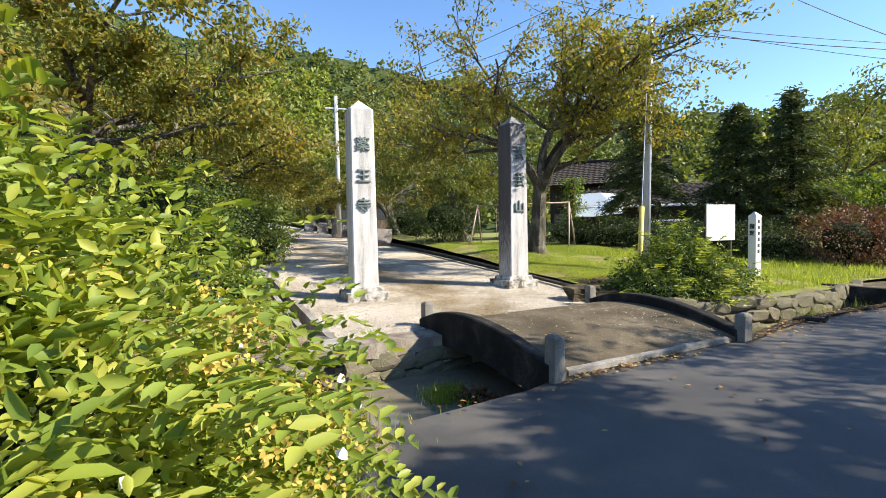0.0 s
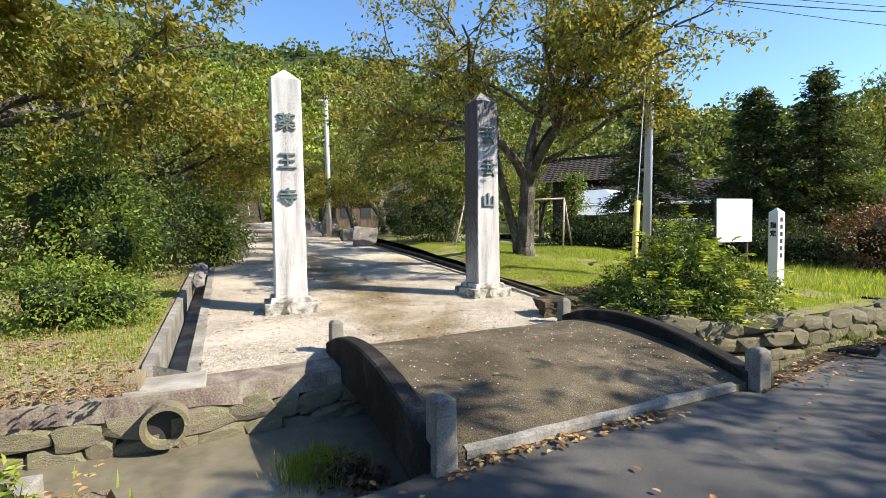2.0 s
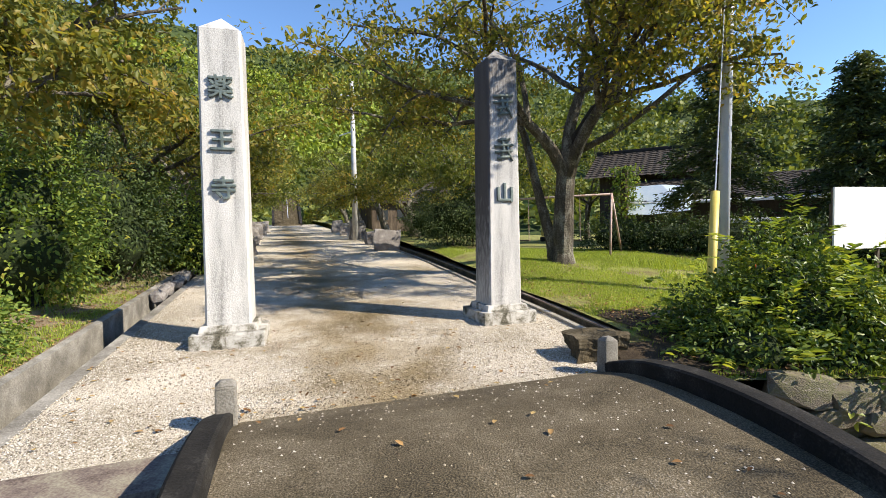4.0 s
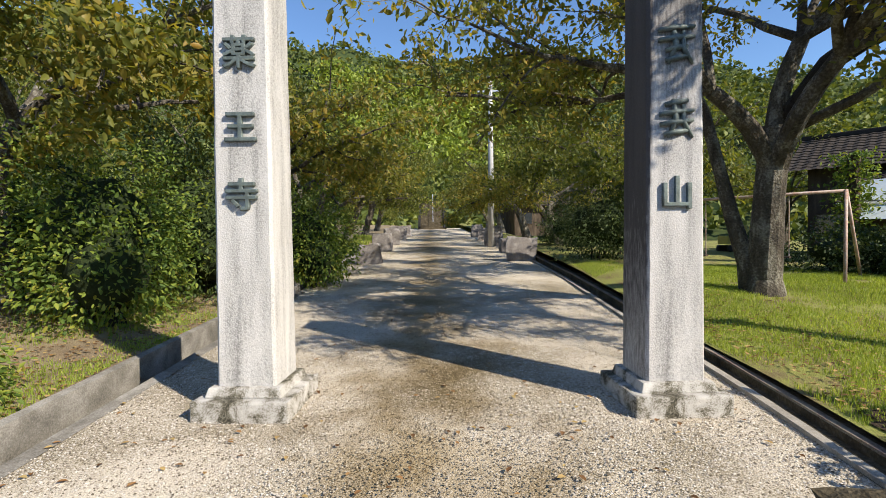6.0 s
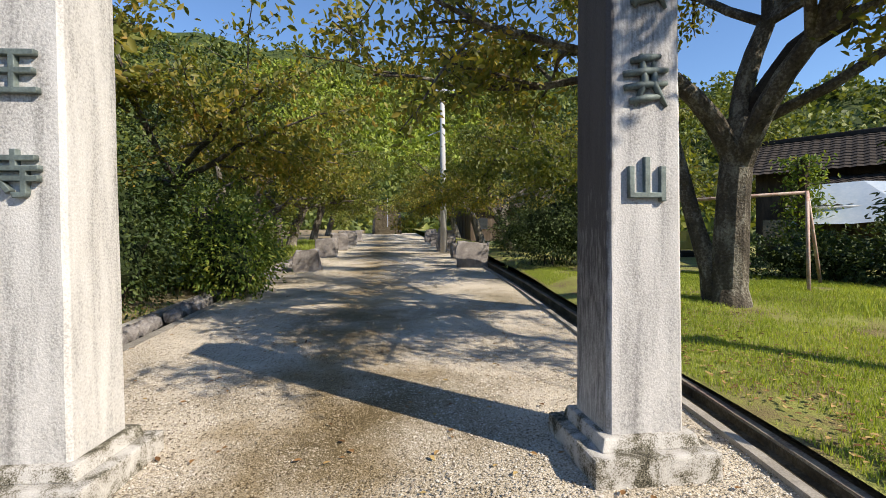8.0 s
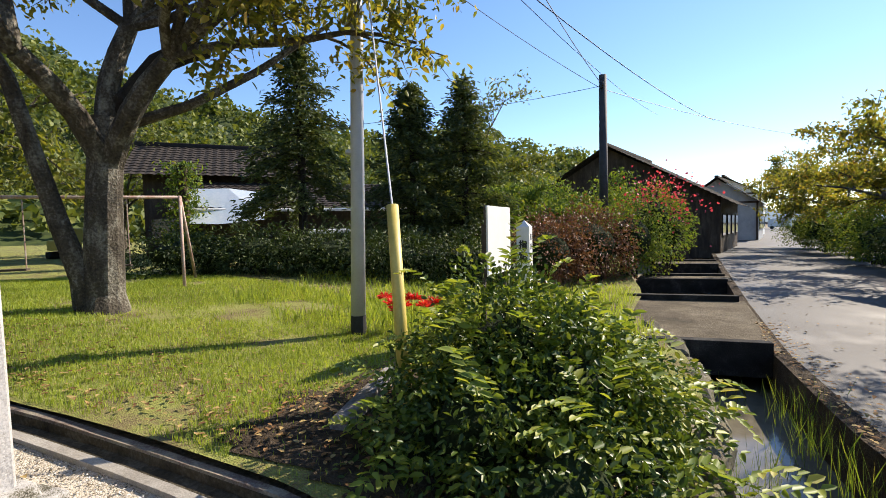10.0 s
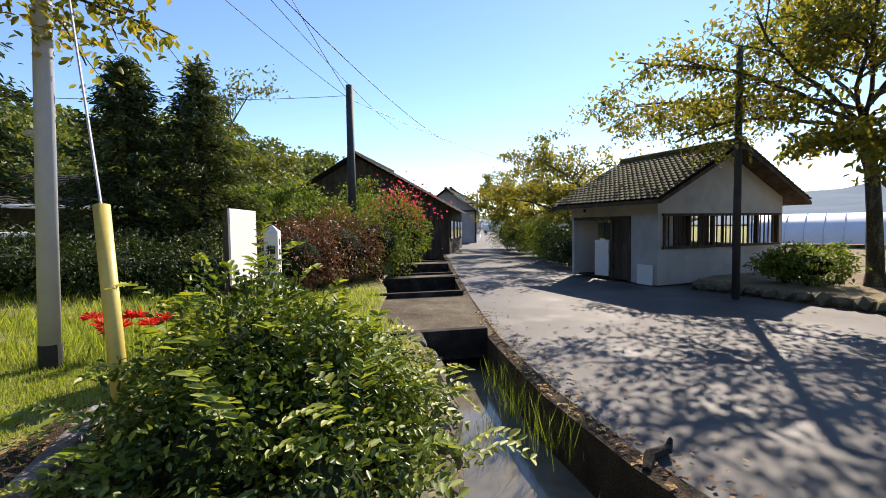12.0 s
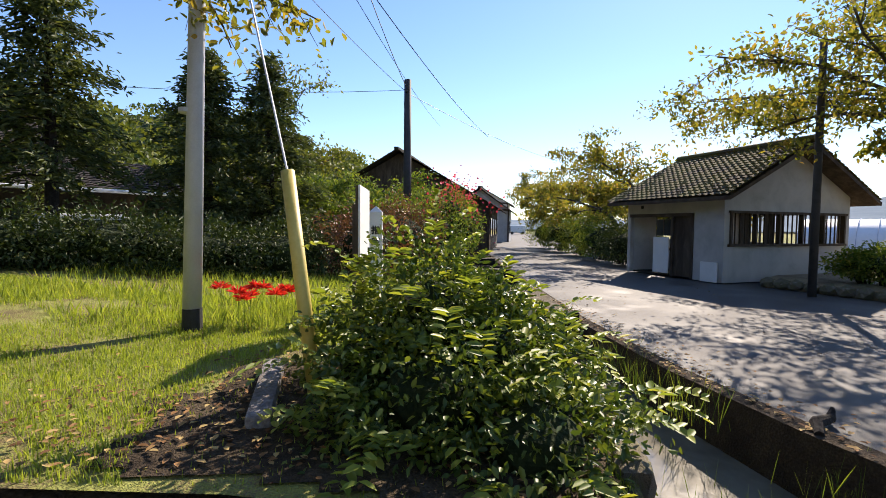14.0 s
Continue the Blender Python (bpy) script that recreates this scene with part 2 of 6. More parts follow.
LAWN = material("lawn_soil", [(0.34, (0.12, 0.085, 0.05)), (0.43, (0.21, 0.165, 0.08)), (0.52, (0.25, 0.26, 0.07)), (0.7, (0.34, 0.36, 0.1))], 1.7, 10, 0.97, 0.8, 70, fine=80, noise_mix=0.4, bump_dist=0.03)
WATER = material("canal_water", [(0.3, (0.13, 0.115, 0.08)), (0.7, (0.22, 0.195, 0.14))], 2, 3, 0.12, 0.12, 9, bump_dist=0.01)
BARK = material("grey_brown_bark", [(0.32, (0.025, 0.02, 0.016)), (0.5, (0.09, 0.077, 0.06)), (0.64, (0.26, 0.245, 0.2))], 5, 8, 0.95, 0.9, 30, stretch=(1, 1, 0.35), bump_dist=0.03)
DARK_BARK = material("dark_bark", [(0.3, (0.015, 0.012, 0.01)), (0.6, (0.05, 0.042, 0.034))], 5, 8, 0.95, 0.8, 30, bump_dist=0.03)
STEEL = material("galvanised_steel", [(0.3, (0.4, 0.43, 0.5)), (0.7, (0.55, 0.58, 0.65))], 3, 6, 0.6, 0.1, 60, metal=0.1)
POLE_CONCRETE = material("pole_concrete", [(0.3, (0.36, 0.35, 0.34)), (0.7, (0.55, 0.54, 0.52))], 3, 6, 0.85, 0.2, 80)
BLACK_PAINT = material("black_rubber", [(0.3, (0.012, 0.012, 0.013)), (0.7, (0.035, 0.035, 0.036))], 8, 4, 0.7, 0.2, 60)
DARK_POLE = material("dark_pole_coating", [(0.3, (0.03, 0.028, 0.028)), (0.7, (0.075, 0.07, 0.068))], 5, 5, 0.75, 0.2, 60)
YELLOW = material("faded_yellow_plastic", [(0.3, (0.55, 0.42, 0.08)), (0.7, (0.68, 0.55, 0.16))], 4, 6, 0.5, 0.1, 40)
WHITE = material("white_paint", [(0.3, (0.72, 0.72, 0.7)), (0.7, (0.82, 0.82, 0.8))], 3, 6, 0.6, 0.1, 60)
BOARD_BACK = material("brown_board_back", [(0.3, (0.05, 0.035, 0.025)), (0.7, (0.1, 0.075, 0.055))], 6, 6, 0.8, 0.2, 60)
INK = material("black_ink", [(0.3, (0.02, 0.02, 0.02)), (0.7, (0.05, 0.05, 0.05))], 8, 4, 0.8, 0.0)
PLASTER = material("grey_plaster", [(0.3, (0.3, 0.29, 0.275)), (0.5, (0.46, 0.45, 0.43)), (0.7, (0.56, 0.55, 0.52))], 1.4, 9, 0.92, 0.25, 80)
OLD_WOOD = material("weathered_wood", [(0.3, (0.03, 0.022, 0.016)), (0.5, (0.075, 0.055, 0.04)), (0.7, (0.16, 0.125, 0.09))], 4, 8, 0.85, 0.4, 60, stretch=(1, 1, 0.25))
TILE = material("dark_clay_tile", [(0.3, (0.022, 0.017, 0.014)), (0.5, (0.045, 0.036, 0.029)), (0.72, (0.08, 0.066, 0.053))], 3, 7, 0.9, 0.2, 50, noise_mix=0.5, island=0.3)
MOSS_TILE = material("mossy_clay_tile", [(0.3, (0.055, 0.04, 0.032)), (0.46, (0.1, 0.076, 0.055)), (0.52, (0.14, 0.12, 0.04)), (0.7, (0.19, 0.17, 0.06))], 1.6, 8, 0.85, 0.4, 40, island=0.15)
TARP = material("pale_blue_tarpaulin", [(0.3, (0.5, 0.62, 0.72)), (0.7, (0.74, 0.8, 0.85))], 2, 5, 0.5, 0.2, 12, bump_dist=0.02)
PLASTIC_FILM = material("milky_greenhouse_film", [(0.3, (0.75, 0.77, 0.78)), (0.7, (0.86, 0.87, 0.88))], 1.5, 5, 0.4, 0.2, 10)
RED_STEEL = material("red_brown_painted_steel", [(0.3, (0.28, 0.1, 0.06)), (0.5, (0.42, 0.3, 0.25)), (0.7, (0.6, 0.57, 0.52))], 7, 7, 0.65, 0.2, 60)
CABLE = material("cable_black", [(0.3, (0.02, 0.02, 0.02)), (0.7, (0.04, 0.04, 0.04))], 5, 3, 0.6, 0.0)
CAR_WHITE = material("white_car_paint", [(0.3, (0.7, 0.71, 0.72)), (0.7, (0.78, 0.79, 0.8))], 2, 3, 0.3, 0.0, coat=0.5)
DARK_GLASS = material("dark_glass", [(0.3, (0.02, 0.024, 0.028)), (0.7, (0.05, 0.055, 0.06))], 2, 3, 0.08, 0.0)
HILL = material("wooded_hill", [(0.3, (0.02, 0.03, 0.012)), (0.5, (0.045, 0.065, 0.02)), (0.7, (0.09, 0.11, 0.03))], 0.12, 12, 0.95, 0.0, fine=0.9, noise_mix=0.5)
# Pale blue base colour carries the air haze of the distance.
FAR_HILL = material("haze_tinted_hill", [(0.3, (0.1, 0.15, 0.2)), (0.7, (0.16, 0.22, 0.26))], 0.03, 8, 1.0, 0.0)
LITTER = material("fallen_leaf", [(0.2, (0.12, 0.06, 0.025)), (0.5, (0.28, 0.15, 0.06)), (0.8, (0.42, 0.3, 0.12))], 5, 3, 0.85, 0.0, island=0.8)

L_CHERRY = leaf_material("cherry_leaf", [(0.2, (0.097, 0.116, 0.025)), (0.5, (0.186, 0.194, 0.039)), (0.72, (0.301, 0.240, 0.049)), (0.88, (0.424, 0.217, 0.049)), (0.97, (0.353, 0.116, 0.041))], 0.46)
L_CHERRY_GREEN = leaf_material("cherry_leaf_green", [(0.2, (0.062, 0.084, 0.018)), (0.5, (0.132, 0.157, 0.029)), (0.72, (0.202, 0.204, 0.042)), (0.88, (0.311, 0.218, 0.055))], 0.42)
L_BUSH = leaf_material("bush_leaf", [(0.2, (0.052, 0.101, 0.020)), (0.5, (0.124, 0.186, 0.031)), (0.72, (0.230, 0.279, 0.041)), (0.86, (0.389, 0.310, 0.056))], 0.32, 0.62)
L_BRIGHT = leaf_material("bright_bush_leaf", [(0.2, (0.12, 0.178, 0.028)), (0.5, (0.24, 0.305, 0.045)), (0.75, (0.39, 0.4, 0.075)), (0.88, (0.491, 0.359, 0.077))], 0.35, 0.48)
L_DARK = leaf_material("dark_evergreen_leaf", [(0.2, (0.023, 0.042, 0.012)), (0.55, (0.048, 0.077, 0.018)), (0.85, (0.096, 0.119, 0.025))], 0.15, 0.6)
L_CONIFER = leaf_material("conifer_needles", [(0.2, (0.034, 0.054, 0.022)), (0.6, (0.085, 0.112, 0.038)), (0.85, (0.17, 0.19, 0.06))], 0.25, 0.6)
L_MAROON = leaf_material("maroon_hedge_leaf", [(0.2, (0.070, 0.046, 0.028)), (0.5, (0.171, 0.078, 0.046)), (0.75, (0.248, 0.109, 0.062)), (0.9, (0.155, 0.171, 0.046))], 0.2, 0.5)
L_GRASS = leaf_material("grass_blade", [(0.2, (0.14, 0.19, 0.031)), (0.5, (0.25, 0.325, 0.05)), (0.78, (0.37, 0.42, 0.085)), (0.93, (0.56, 0.45, 0.15))], 0.4, 0.55)
L_PINK = leaf_material("pink_blossom", [(0.2, (0.437, 0.034, 0.092)), (0.8, (0.690, 0.092, 0.184))], 0.3, 0.6)
L_RED = leaf_material("red_spider_lily", [(0.2, (0.632, 0.023, 0.023)), (0.8, (0.700, 0.069, 0.069))], 0.3, 0.5)
L_FAR = leaf_material("hill_leaf", [(0.2, (0.052, 0.078, 0.020)), (0.5, (0.124, 0.155, 0.033)), (0.75, (0.212, 0.232, 0.049)), (0.9, (0.301, 0.248, 0.070))], 0.25, 0.6)
L_GLOSSY = leaf_material("glossy_bush_leaf", [(0.2, (0.034, 0.066, 0.015)), (0.5, (0.085, 0.135, 0.024)), (0.74, (0.17, 0.21, 0.035)), (0.88, (0.32, 0.28, 0.055))], 0.24, 0.42)
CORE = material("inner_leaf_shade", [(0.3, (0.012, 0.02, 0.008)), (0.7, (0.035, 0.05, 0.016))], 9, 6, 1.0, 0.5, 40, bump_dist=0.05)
L_BUD = leaf_material("ochre_buds", [(0.2, (0.4, 0.3, 0.05)), (0.8, (0.55, 0.42, 0.12))], 0.2, 0.7)
L_WHITE = leaf_material("white_petal", [(0.2, (0.7, 0.7, 0.66)), (0.8, (0.8, 0.8, 0.76))], 0.2, 0.6)
L_BAMBOO = leaf_material("bamboo_leaf", [(0.2, (0.124, 0.171, 0.028)), (0.5, (0.230, 0.295, 0.041)), (0.8, (0.353, 0.388, 0.070))], 0.3, 0.55)


# ---- building helpers ----
rng = np.random.default_rng(7)


class Buf:
    """Vertices and faces gathered for one mesh."""

    def __init__(self):
        self.v, self.f = [], []

    def add(self, verts, faces):
        o = len(self.v)
        self.v += [tuple(map(float, p)) for p in verts]
        self.f += [tuple(i + o for i in fc) for fc in faces]
        return self

    def box(self, c, size, rot=0.0, taper=1.0):
        """A box with its base centre at c, turned rot degrees about z."""
        a, b, h = size[0] / 2, size[1] / 2, size[2]
        cs, sn = math.cos(radians(rot)), math.sin(radians(rot))
        vs = []
        for z, k in ((0, 1.0), (h, taper)):
            for x, y in ((-a, -b), (a, -b), (a, b), (-a, b)):
                vs.append((c[0] + k * (x * cs - y * sn), c[1] + k * (x * sn + y * cs), c[2] + z))
        return self.add(vs, [(3, 2, 1, 0), (4, 5, 6, 7), (0, 1, 5, 4), (1, 2, 6, 5), (2, 3, 7, 6), (3, 0, 4, 7)])

    def tube(self, pts, radii, sides=8, cap=True):
        pts = [Vector(p) for p in pts]
        rings = []
        for i, p in enumerate(pts):
            d = (pts[min(i + 1, len(pts) - 1)] - pts[max(i - 1, 0)]).normalized()
            ref = Vector((0, 0, 1)) if abs(d.z) < 0.9 else Vector((1, 0, 0))
            a = d.cross(ref).normalized()
            b = a.cross(d)
            rings.append([p + radii[i] * (math.cos(t) * a + math.sin(t) * b) for t in (2 * math.pi * k / sides for k in range(sides))])
        vs = [q for r in rings for q in r]
        fs = [(i * sides + k, i * sides + (k + 1) % sides, (i + 1) * sides + (k + 1) % sides, (i + 1) * sides + k) for i in range(len(pts) - 1) for k in range(sides)]
        if cap:
            fs += [tuple(range(sides))[::-1], tuple((len(pts) - 1) * sides + k for k in range(sides))]
        return self.add(vs, [f[::-1] for f in fs])

    def slab(self, outline, z0, z1):
        """An upright prism over a counter-clockwise outline; z1 may be a function of x, y."""
        n = len(outline)
        top = z1 if callable(z1) else (lambda x, y: z1)
        vs = [(x, y, z0) for x, y in outline] + [(x, y, top(x, y)) for x, y in outline]
        return self.add(vs, [tuple(range(n))[::-1], tuple(range(n, 2 * n))] + [(i, (i + 1) % n, n + (i + 1) % n, n + i) for i in range(n)])


def mesh_of(name, buf, mat, bevel=0.0, smooth=False):
    me = bpy.data.meshes.new(name)
    me.from_pydata(buf.v, [], buf.f)
    if bevel:
        bm = bmesh.new()
        bm.from_mesh(me)
        bmesh.ops.bevel(bm, geom=[e for e in bm.edges if len(e.link_faces) == 2 and e.calc_face_angle(0) > 0.5], offset=bevel, segments=2, affect="EDGES", profile=0.6)
        bm.to_mesh(me)
        bm.free()
    if smooth:
        for p in me.polygons:
            p.use_smooth = True
    me.materials.append(mat)
    return me


def part(name, buf, mat, parent=None, label="", bevel=0.0, smooth=False):
    me = buf if isinstance(buf, bpy.types.Mesh) else mesh_of(name, buf, mat, bevel, smooth)
    ob = new(name, me)
    if parent is not None:
        ob.parent = parent
    if label:
        ob["label"] = label
    return ob


def thing(name, at, label, category, group="", rot=0.0, kind=""):
    ob = new(name)
    ob.matrix_basis = pose(*at, 0, 0, rot)
    return tagged(ob, label, category, group, kind)


def rough_up(buf, amount, scale, seed=0.0):
    """Shift the vertices by noise, for stones."""
    out = []
    for p in buf.v:
        q = Vector(p)
        out.append(tuple(q + amount * noise.noise_vector(q * scale + Vector((seed, seed * 2.3, seed * 0.7)))))
    buf.v = out
    return buf


YAW = radians(27.5)
CR, SR = math.cos(YAW), math.sin(YAW)


def P(u, s):
    """From the approach's own axes (u across to the right, s along it) to the plan."""
    return (CR * u - SR * s, SR * u + CR * s)


def P3(u, s, z):
    return (*P(u, s), z)


def sstep(a, b, x):
    t = min(1.0, max(0.0, (x - a) / (b - a)))
    return t * t * (3 - 2 * t)


def z_path(s):
    """The approach climbs gently from the bridge to the temple steps."""
    return 0.046 * (max(s, 6.2) - 9.2)


def poly_at(points, x):
    """Linear between (x, y) points."""
    return float(np.interp(x, [p[0] for p in points], [p[1] for p in points]))


# edges, in the approach's axes
ROAD_EDGE = [(-60, -22), (-6, -5.6), (-1.2, -1.2), (0.2, 1.0), (0.8, 2.5), (1.3, 3.4), (2.6, 3.52), (6.0, 3.5), (7.0, 3.7), (7.87, 3.82), (9.56, 3.85), (12.04, 3.62), (15.94, 2.95), (39, -1.4), (120, -22)]
BANK_EDGE = [(-60, 9.8), (-8, 6.9), (-0.74, 6.1), (1.3, 5.85), (2.7, 5.85), (5.9, 6.05), (6.6, 5.85), (8.9, 5.0), (10.8, 4.76), (12.4, 4.85), (13.8, 5.2), (16.7, 4.7), (39, 0.4), (120, -18)]
GRAVEL_RIGHT = [(5.85, 6.35), (6.5, 6.8), (7.0, 7.08), (7.6, 7.28), (8.8, 7.42), (10, 7.53), (12, 7.6), (17, 8.0), (24, 8.3), (70, 8.3)]
GRAVEL_LEFT = 1.42


def z_lawn(u, s):
    far_right = sstep(9.5, 13.0, u)
    rise = 0.12 + 0.28 * sstep(9.0, 13.5, s) * sstep(7.0, 9.0, u) + (1 - far_right) * z_path(s) + far_right * z_path(min(s, 13.5))
    if u < GRAVEL_LEFT:
        rise = 0.12 + 0.12 * sstep(1.0, -3.0, u) + z_path(s)
    x, y = P(u, s)
    return rise + 0.04 * noise.noise(Vector((x * 0.5, y * 0.5, 0)))


def z_deck(s):
    """The arched bridge's top."""
    return -0.085 + 0.19 * max(0.0, 1 - ((s - 5.05) / 1.6) ** 2) - 0.035 * sstep(5.9, 6.5, s)


# ---- ground, road, canal ----
def grid_sheet(name, us, rows_of_s, zf, mat, label, category, skirt=-0.8):
    """A sheet over lines of u, each with its own span of s, with skirts down its two long sides."""
    buf = Buf()
    n = len(rows_of_s[0])
    vs, fs = [], []
    for u, ss in zip(us, rows_of_s):
        for s in ss:
            vs.append(P3(u, s, zf(u, s)))
    for i in range(len(us) - 1):
        for j in range(n - 1):
            a = i * n + j
            fs.append((a, a + n, a + n + 1, a + 1))
    for j in (0, n - 1):
        base = len(vs)
        for i in range(len(us)):
            x, y, z = vs[i * n + j]
            vs.append((x, y, skirt))
        for i in range(len(us) - 1):
            q = (i * n + j, base + i, base + i + 1, (i + 1) * n + j)
            fs.append(q if j else q[::-1])
    for i in (0, len(us) - 1):
        base = len(vs)
        for j in range(n):
            x, y, z = vs[i * n + j]
            vs.append((x, y, skirt))
        for j in range(n - 1):
            q = (i * n + j, i * n + j + 1, base + j + 1, base + j)
            fs.append(q if i else q[::-1])
    buf.add(vs, fs)
    return tagged(part(name, buf, mat), label, category, kind="structure")


far = Buf()
far.add([(-2500, -2500, -0.8), (2500, -2500, -0.8), (2500, 2500, -0.8), (-2500, 2500, -0.8)], [(0, 1, 2, 3)])
tagged(part("ground", far, SOIL), "brown soil and weeds reaching to the hills", "ground", kind="structure")

us = sorted(set(list(np.linspace(-60, 0, 25)) + list(np.linspace(0, 20, 61)) + list(np.linspace(20, 120, 30))))
grid_sheet("road", us, [list(np.linspace(poly_at(ROAD_EDGE, u) - 30, poly_at(ROAD_EDGE, u) - 6, 4)) + list(np.linspace(poly_at(ROAD_EDGE, u) - 5, poly_at(ROAD_EDGE, u), 12)) for u in us],
           lambda u, s: 0.012 * noise.noise(Vector((u * 0.4, s * 0.4, 3))) - 0.05 * sstep(1.2, 0, abs(s - poly_at(ROAD_EDGE, u))) * (u < 3) - 0.14, ASPHALT, "worn grey asphalt village road with damp patches", "road")

ss = list(np.linspace(5.85, 14, 35)) + list(np.linspace(14.5, 66, 60))
buf = Buf()
vs, fs = [], []
for s in ss:
    r = poly_at(GRAVEL_RIGHT, s)
    for k in range(25):
        u = GRAVEL_LEFT + (r - GRAVEL_LEFT) * k / 24
        vs.append(P3(u, s, z_path(s) + 0.015 * noise.noise(Vector((u * 0.7, s * 0.7, 1))) - 0.01))
n = 25
for i in range(len(ss) - 1):
    for j in range(n - 1):
        a = i * n + j
        fs.append((a, a + 1, a + n + 1, a + n))
base = len(vs)
for j in range(n):
    x, y, z = vs[j]
    vs.append((x, y, -0.8))
fs += [(j, base + j, base + j + 1, j + 1) for j in range(n - 1)]
buf.add(vs, fs)
tagged(part("gravel_path", buf, GRAVEL), "pale gravel approach path with fallen leaves", "path", kind="structure")

us = list(np.linspace(-60, -6, 20)) + list(np.linspace(-5.5, 1.08, 24))
grid_sheet("lawn_left", us, [list(np.linspace(poly_at(BANK_EDGE, u), 14, 24)) + list(np.linspace(15, 90, 26)) for u in us], z_lawn, SOIL, "leaf-littered bare bank with moss and thin grass", "lawn")
buf = Buf()
vs, fs = [], []
ks = [k / 40 for k in range(41)]
ss2 = list(np.linspace(4.7, 16, 46)) + list(np.linspace(16.5, 90, 40))
for s in ss2:
    lo = poly_at(GRAVEL_RIGHT, s) + (0.2 if s > 7 else -0.05)
    for k in ks:
        u = lo + (64 - lo) * k ** 2.2
        edge = poly_at(BANK_EDGE, u)
        q = max(s, edge)
        vs.append(P3(u, q, z_lawn(u, q)))
n = len(ks)
fs = [(i * n + j, i * n + j + 1, (i + 1) * n + j + 1, (i + 1) * n + j) for i in range(len(ss2) - 1) for j in range(n - 1)]
buf.add(vs, fs)
tagged(part("lawn_right", buf, LAWN), "sunlit grass lawn with bare patches beside the path", "lawn", kind="structure")

# canal water and its stone-faced far wall
buf = Buf()
us = list(np.linspace(-30, 60, 91))
buf.add([P3(u, poly_at(ROAD_EDGE, u) - 0.5, -0.62) for u in us] + [P3(u, poly_at(BANK_EDGE, u) + 0.5, -0.62) for u in us], [(i, i + 1, 92 + i, 91 + i) for i in range(90)])
tagged(part("canal_water", buf, WATER), "shallow slow canal water", "water", kind="structure")


def rubble_wall(name, u0, u1, z1, courses, label, seed):
    """A retaining wall along the bank: a backing and separate rough stones."""
    wall = tagged(new(name), label, "wall", kind="structure")
    b = Buf()
    us = list(np.linspace(u0, u1, 60))
    lo = [P3(u, poly_at(BANK_EDGE, u) - 0.03, -0.8) for u in us]
    hi = [P3(u, poly_at(BANK_EDGE, u) + 0.02, z1) for u in us]
    hi2 = [P3(u, poly_at(BANK_EDGE, u) + 0.3, z1 + 0.01) for u in us]
    m = len(us)
    b.add(lo + hi + hi2, [(i, i + 1, m + i + 1, m + i) for i in range(m - 1)] + [(m + i, m + i + 1, 2 * m + i + 1, 2 * m + i) for i in range(m - 1)])
    part("backing", b, RUBBLE, wall)
    cop = Buf()
    cop.add([P3(u, poly_at(BANK_EDGE, u) - 0.1 + 0.03 * noise.noise(Vector((u * 3, seed, 0))), z1 - 0.16 + 0.07 * noise.noise(Vector((u * 1.7, seed, 4)))) for u in us] + [P3(u, poly_at(BANK_EDGE, u) - 0.085 + 0.025 * noise.noise(Vector((u * 3, seed, 1))), z1 + 0.015) for u in us]
            + [P3(u, poly_at(BANK_EDGE, u) + 0.34, z1 + 0.03) for u in us], [(i, i + 1, m + i + 1, m + i) for i in range(m - 1)] + [(m + i, m + i + 1, 2 * m + i + 1, 2 * m + i) for i in range(m - 1)])
    if seed == 3:
        part("coping", cop, COPING, wall, "tan and purple stained concrete coping")
    r = random.Random(seed)
    h = (z1 + (0.58 if seed == 3 else 0.74)) / courses
    shapes = []
    for k in range(6):
        bm = bmesh.new()
        bmesh.ops.create_icosphere(bm, subdivisions=2, radius=0.5)
        for v in bm.verts:
            v.co = Vector([max(-0.43, min(0.43, c * 1.25)) for c in v.co]) + 0.05 * noise.noise_vector(v.co * 5 + Vector((k, 7, seed))) + 0.13 * noise.noise_vector(v.co * 2 + Vector((k * 3.1, seed, 0)))
        me = bpy.data.meshes.new("stone")
        bm.to_mesh(me)
        bm.free()
        me.materials.append(RUBBLE)
        shapes.append(me)
    for c in range(courses):
        u = u0 - r.random() * 0.2
        while u < u1:
            w = r.uniform(0.2, 0.55)
            um = u + w / 2
            s = poly_at(BANK_EDGE, um)
            ds = poly_at(BANK_EDGE, um + 0.1) - poly_at(BANK_EDGE, um - 0.1)
            o = new("stone", shapes[r.randrange(6)])
            o.parent = wall
            o.matrix_basis = pose(*P3(um, s - 0.02, -0.72 + h * (c + 0.5 + r.uniform(-0.2, 0.2))), r.uniform(-10, 10), r.uniform(-14, 14), 27.5 + math.degrees(math.atan2(ds, 0.2)) + r.uniform(-8, 8)) @ Matrix.Diagonal((w * 1.3, 0.24, h * r.uniform(1.05, 1.4), 1))
            u += w
    return wall


rubble_wall("canal_wall_left", -6.0, 2.95, -0.14, 2, "mossy rubble retaining wall along the canal", 3)
rubble_wall("canal_wall_right", 7.4, 13.0, -0.04, 3, "rough grey stone retaining wall under the lawn", 5)

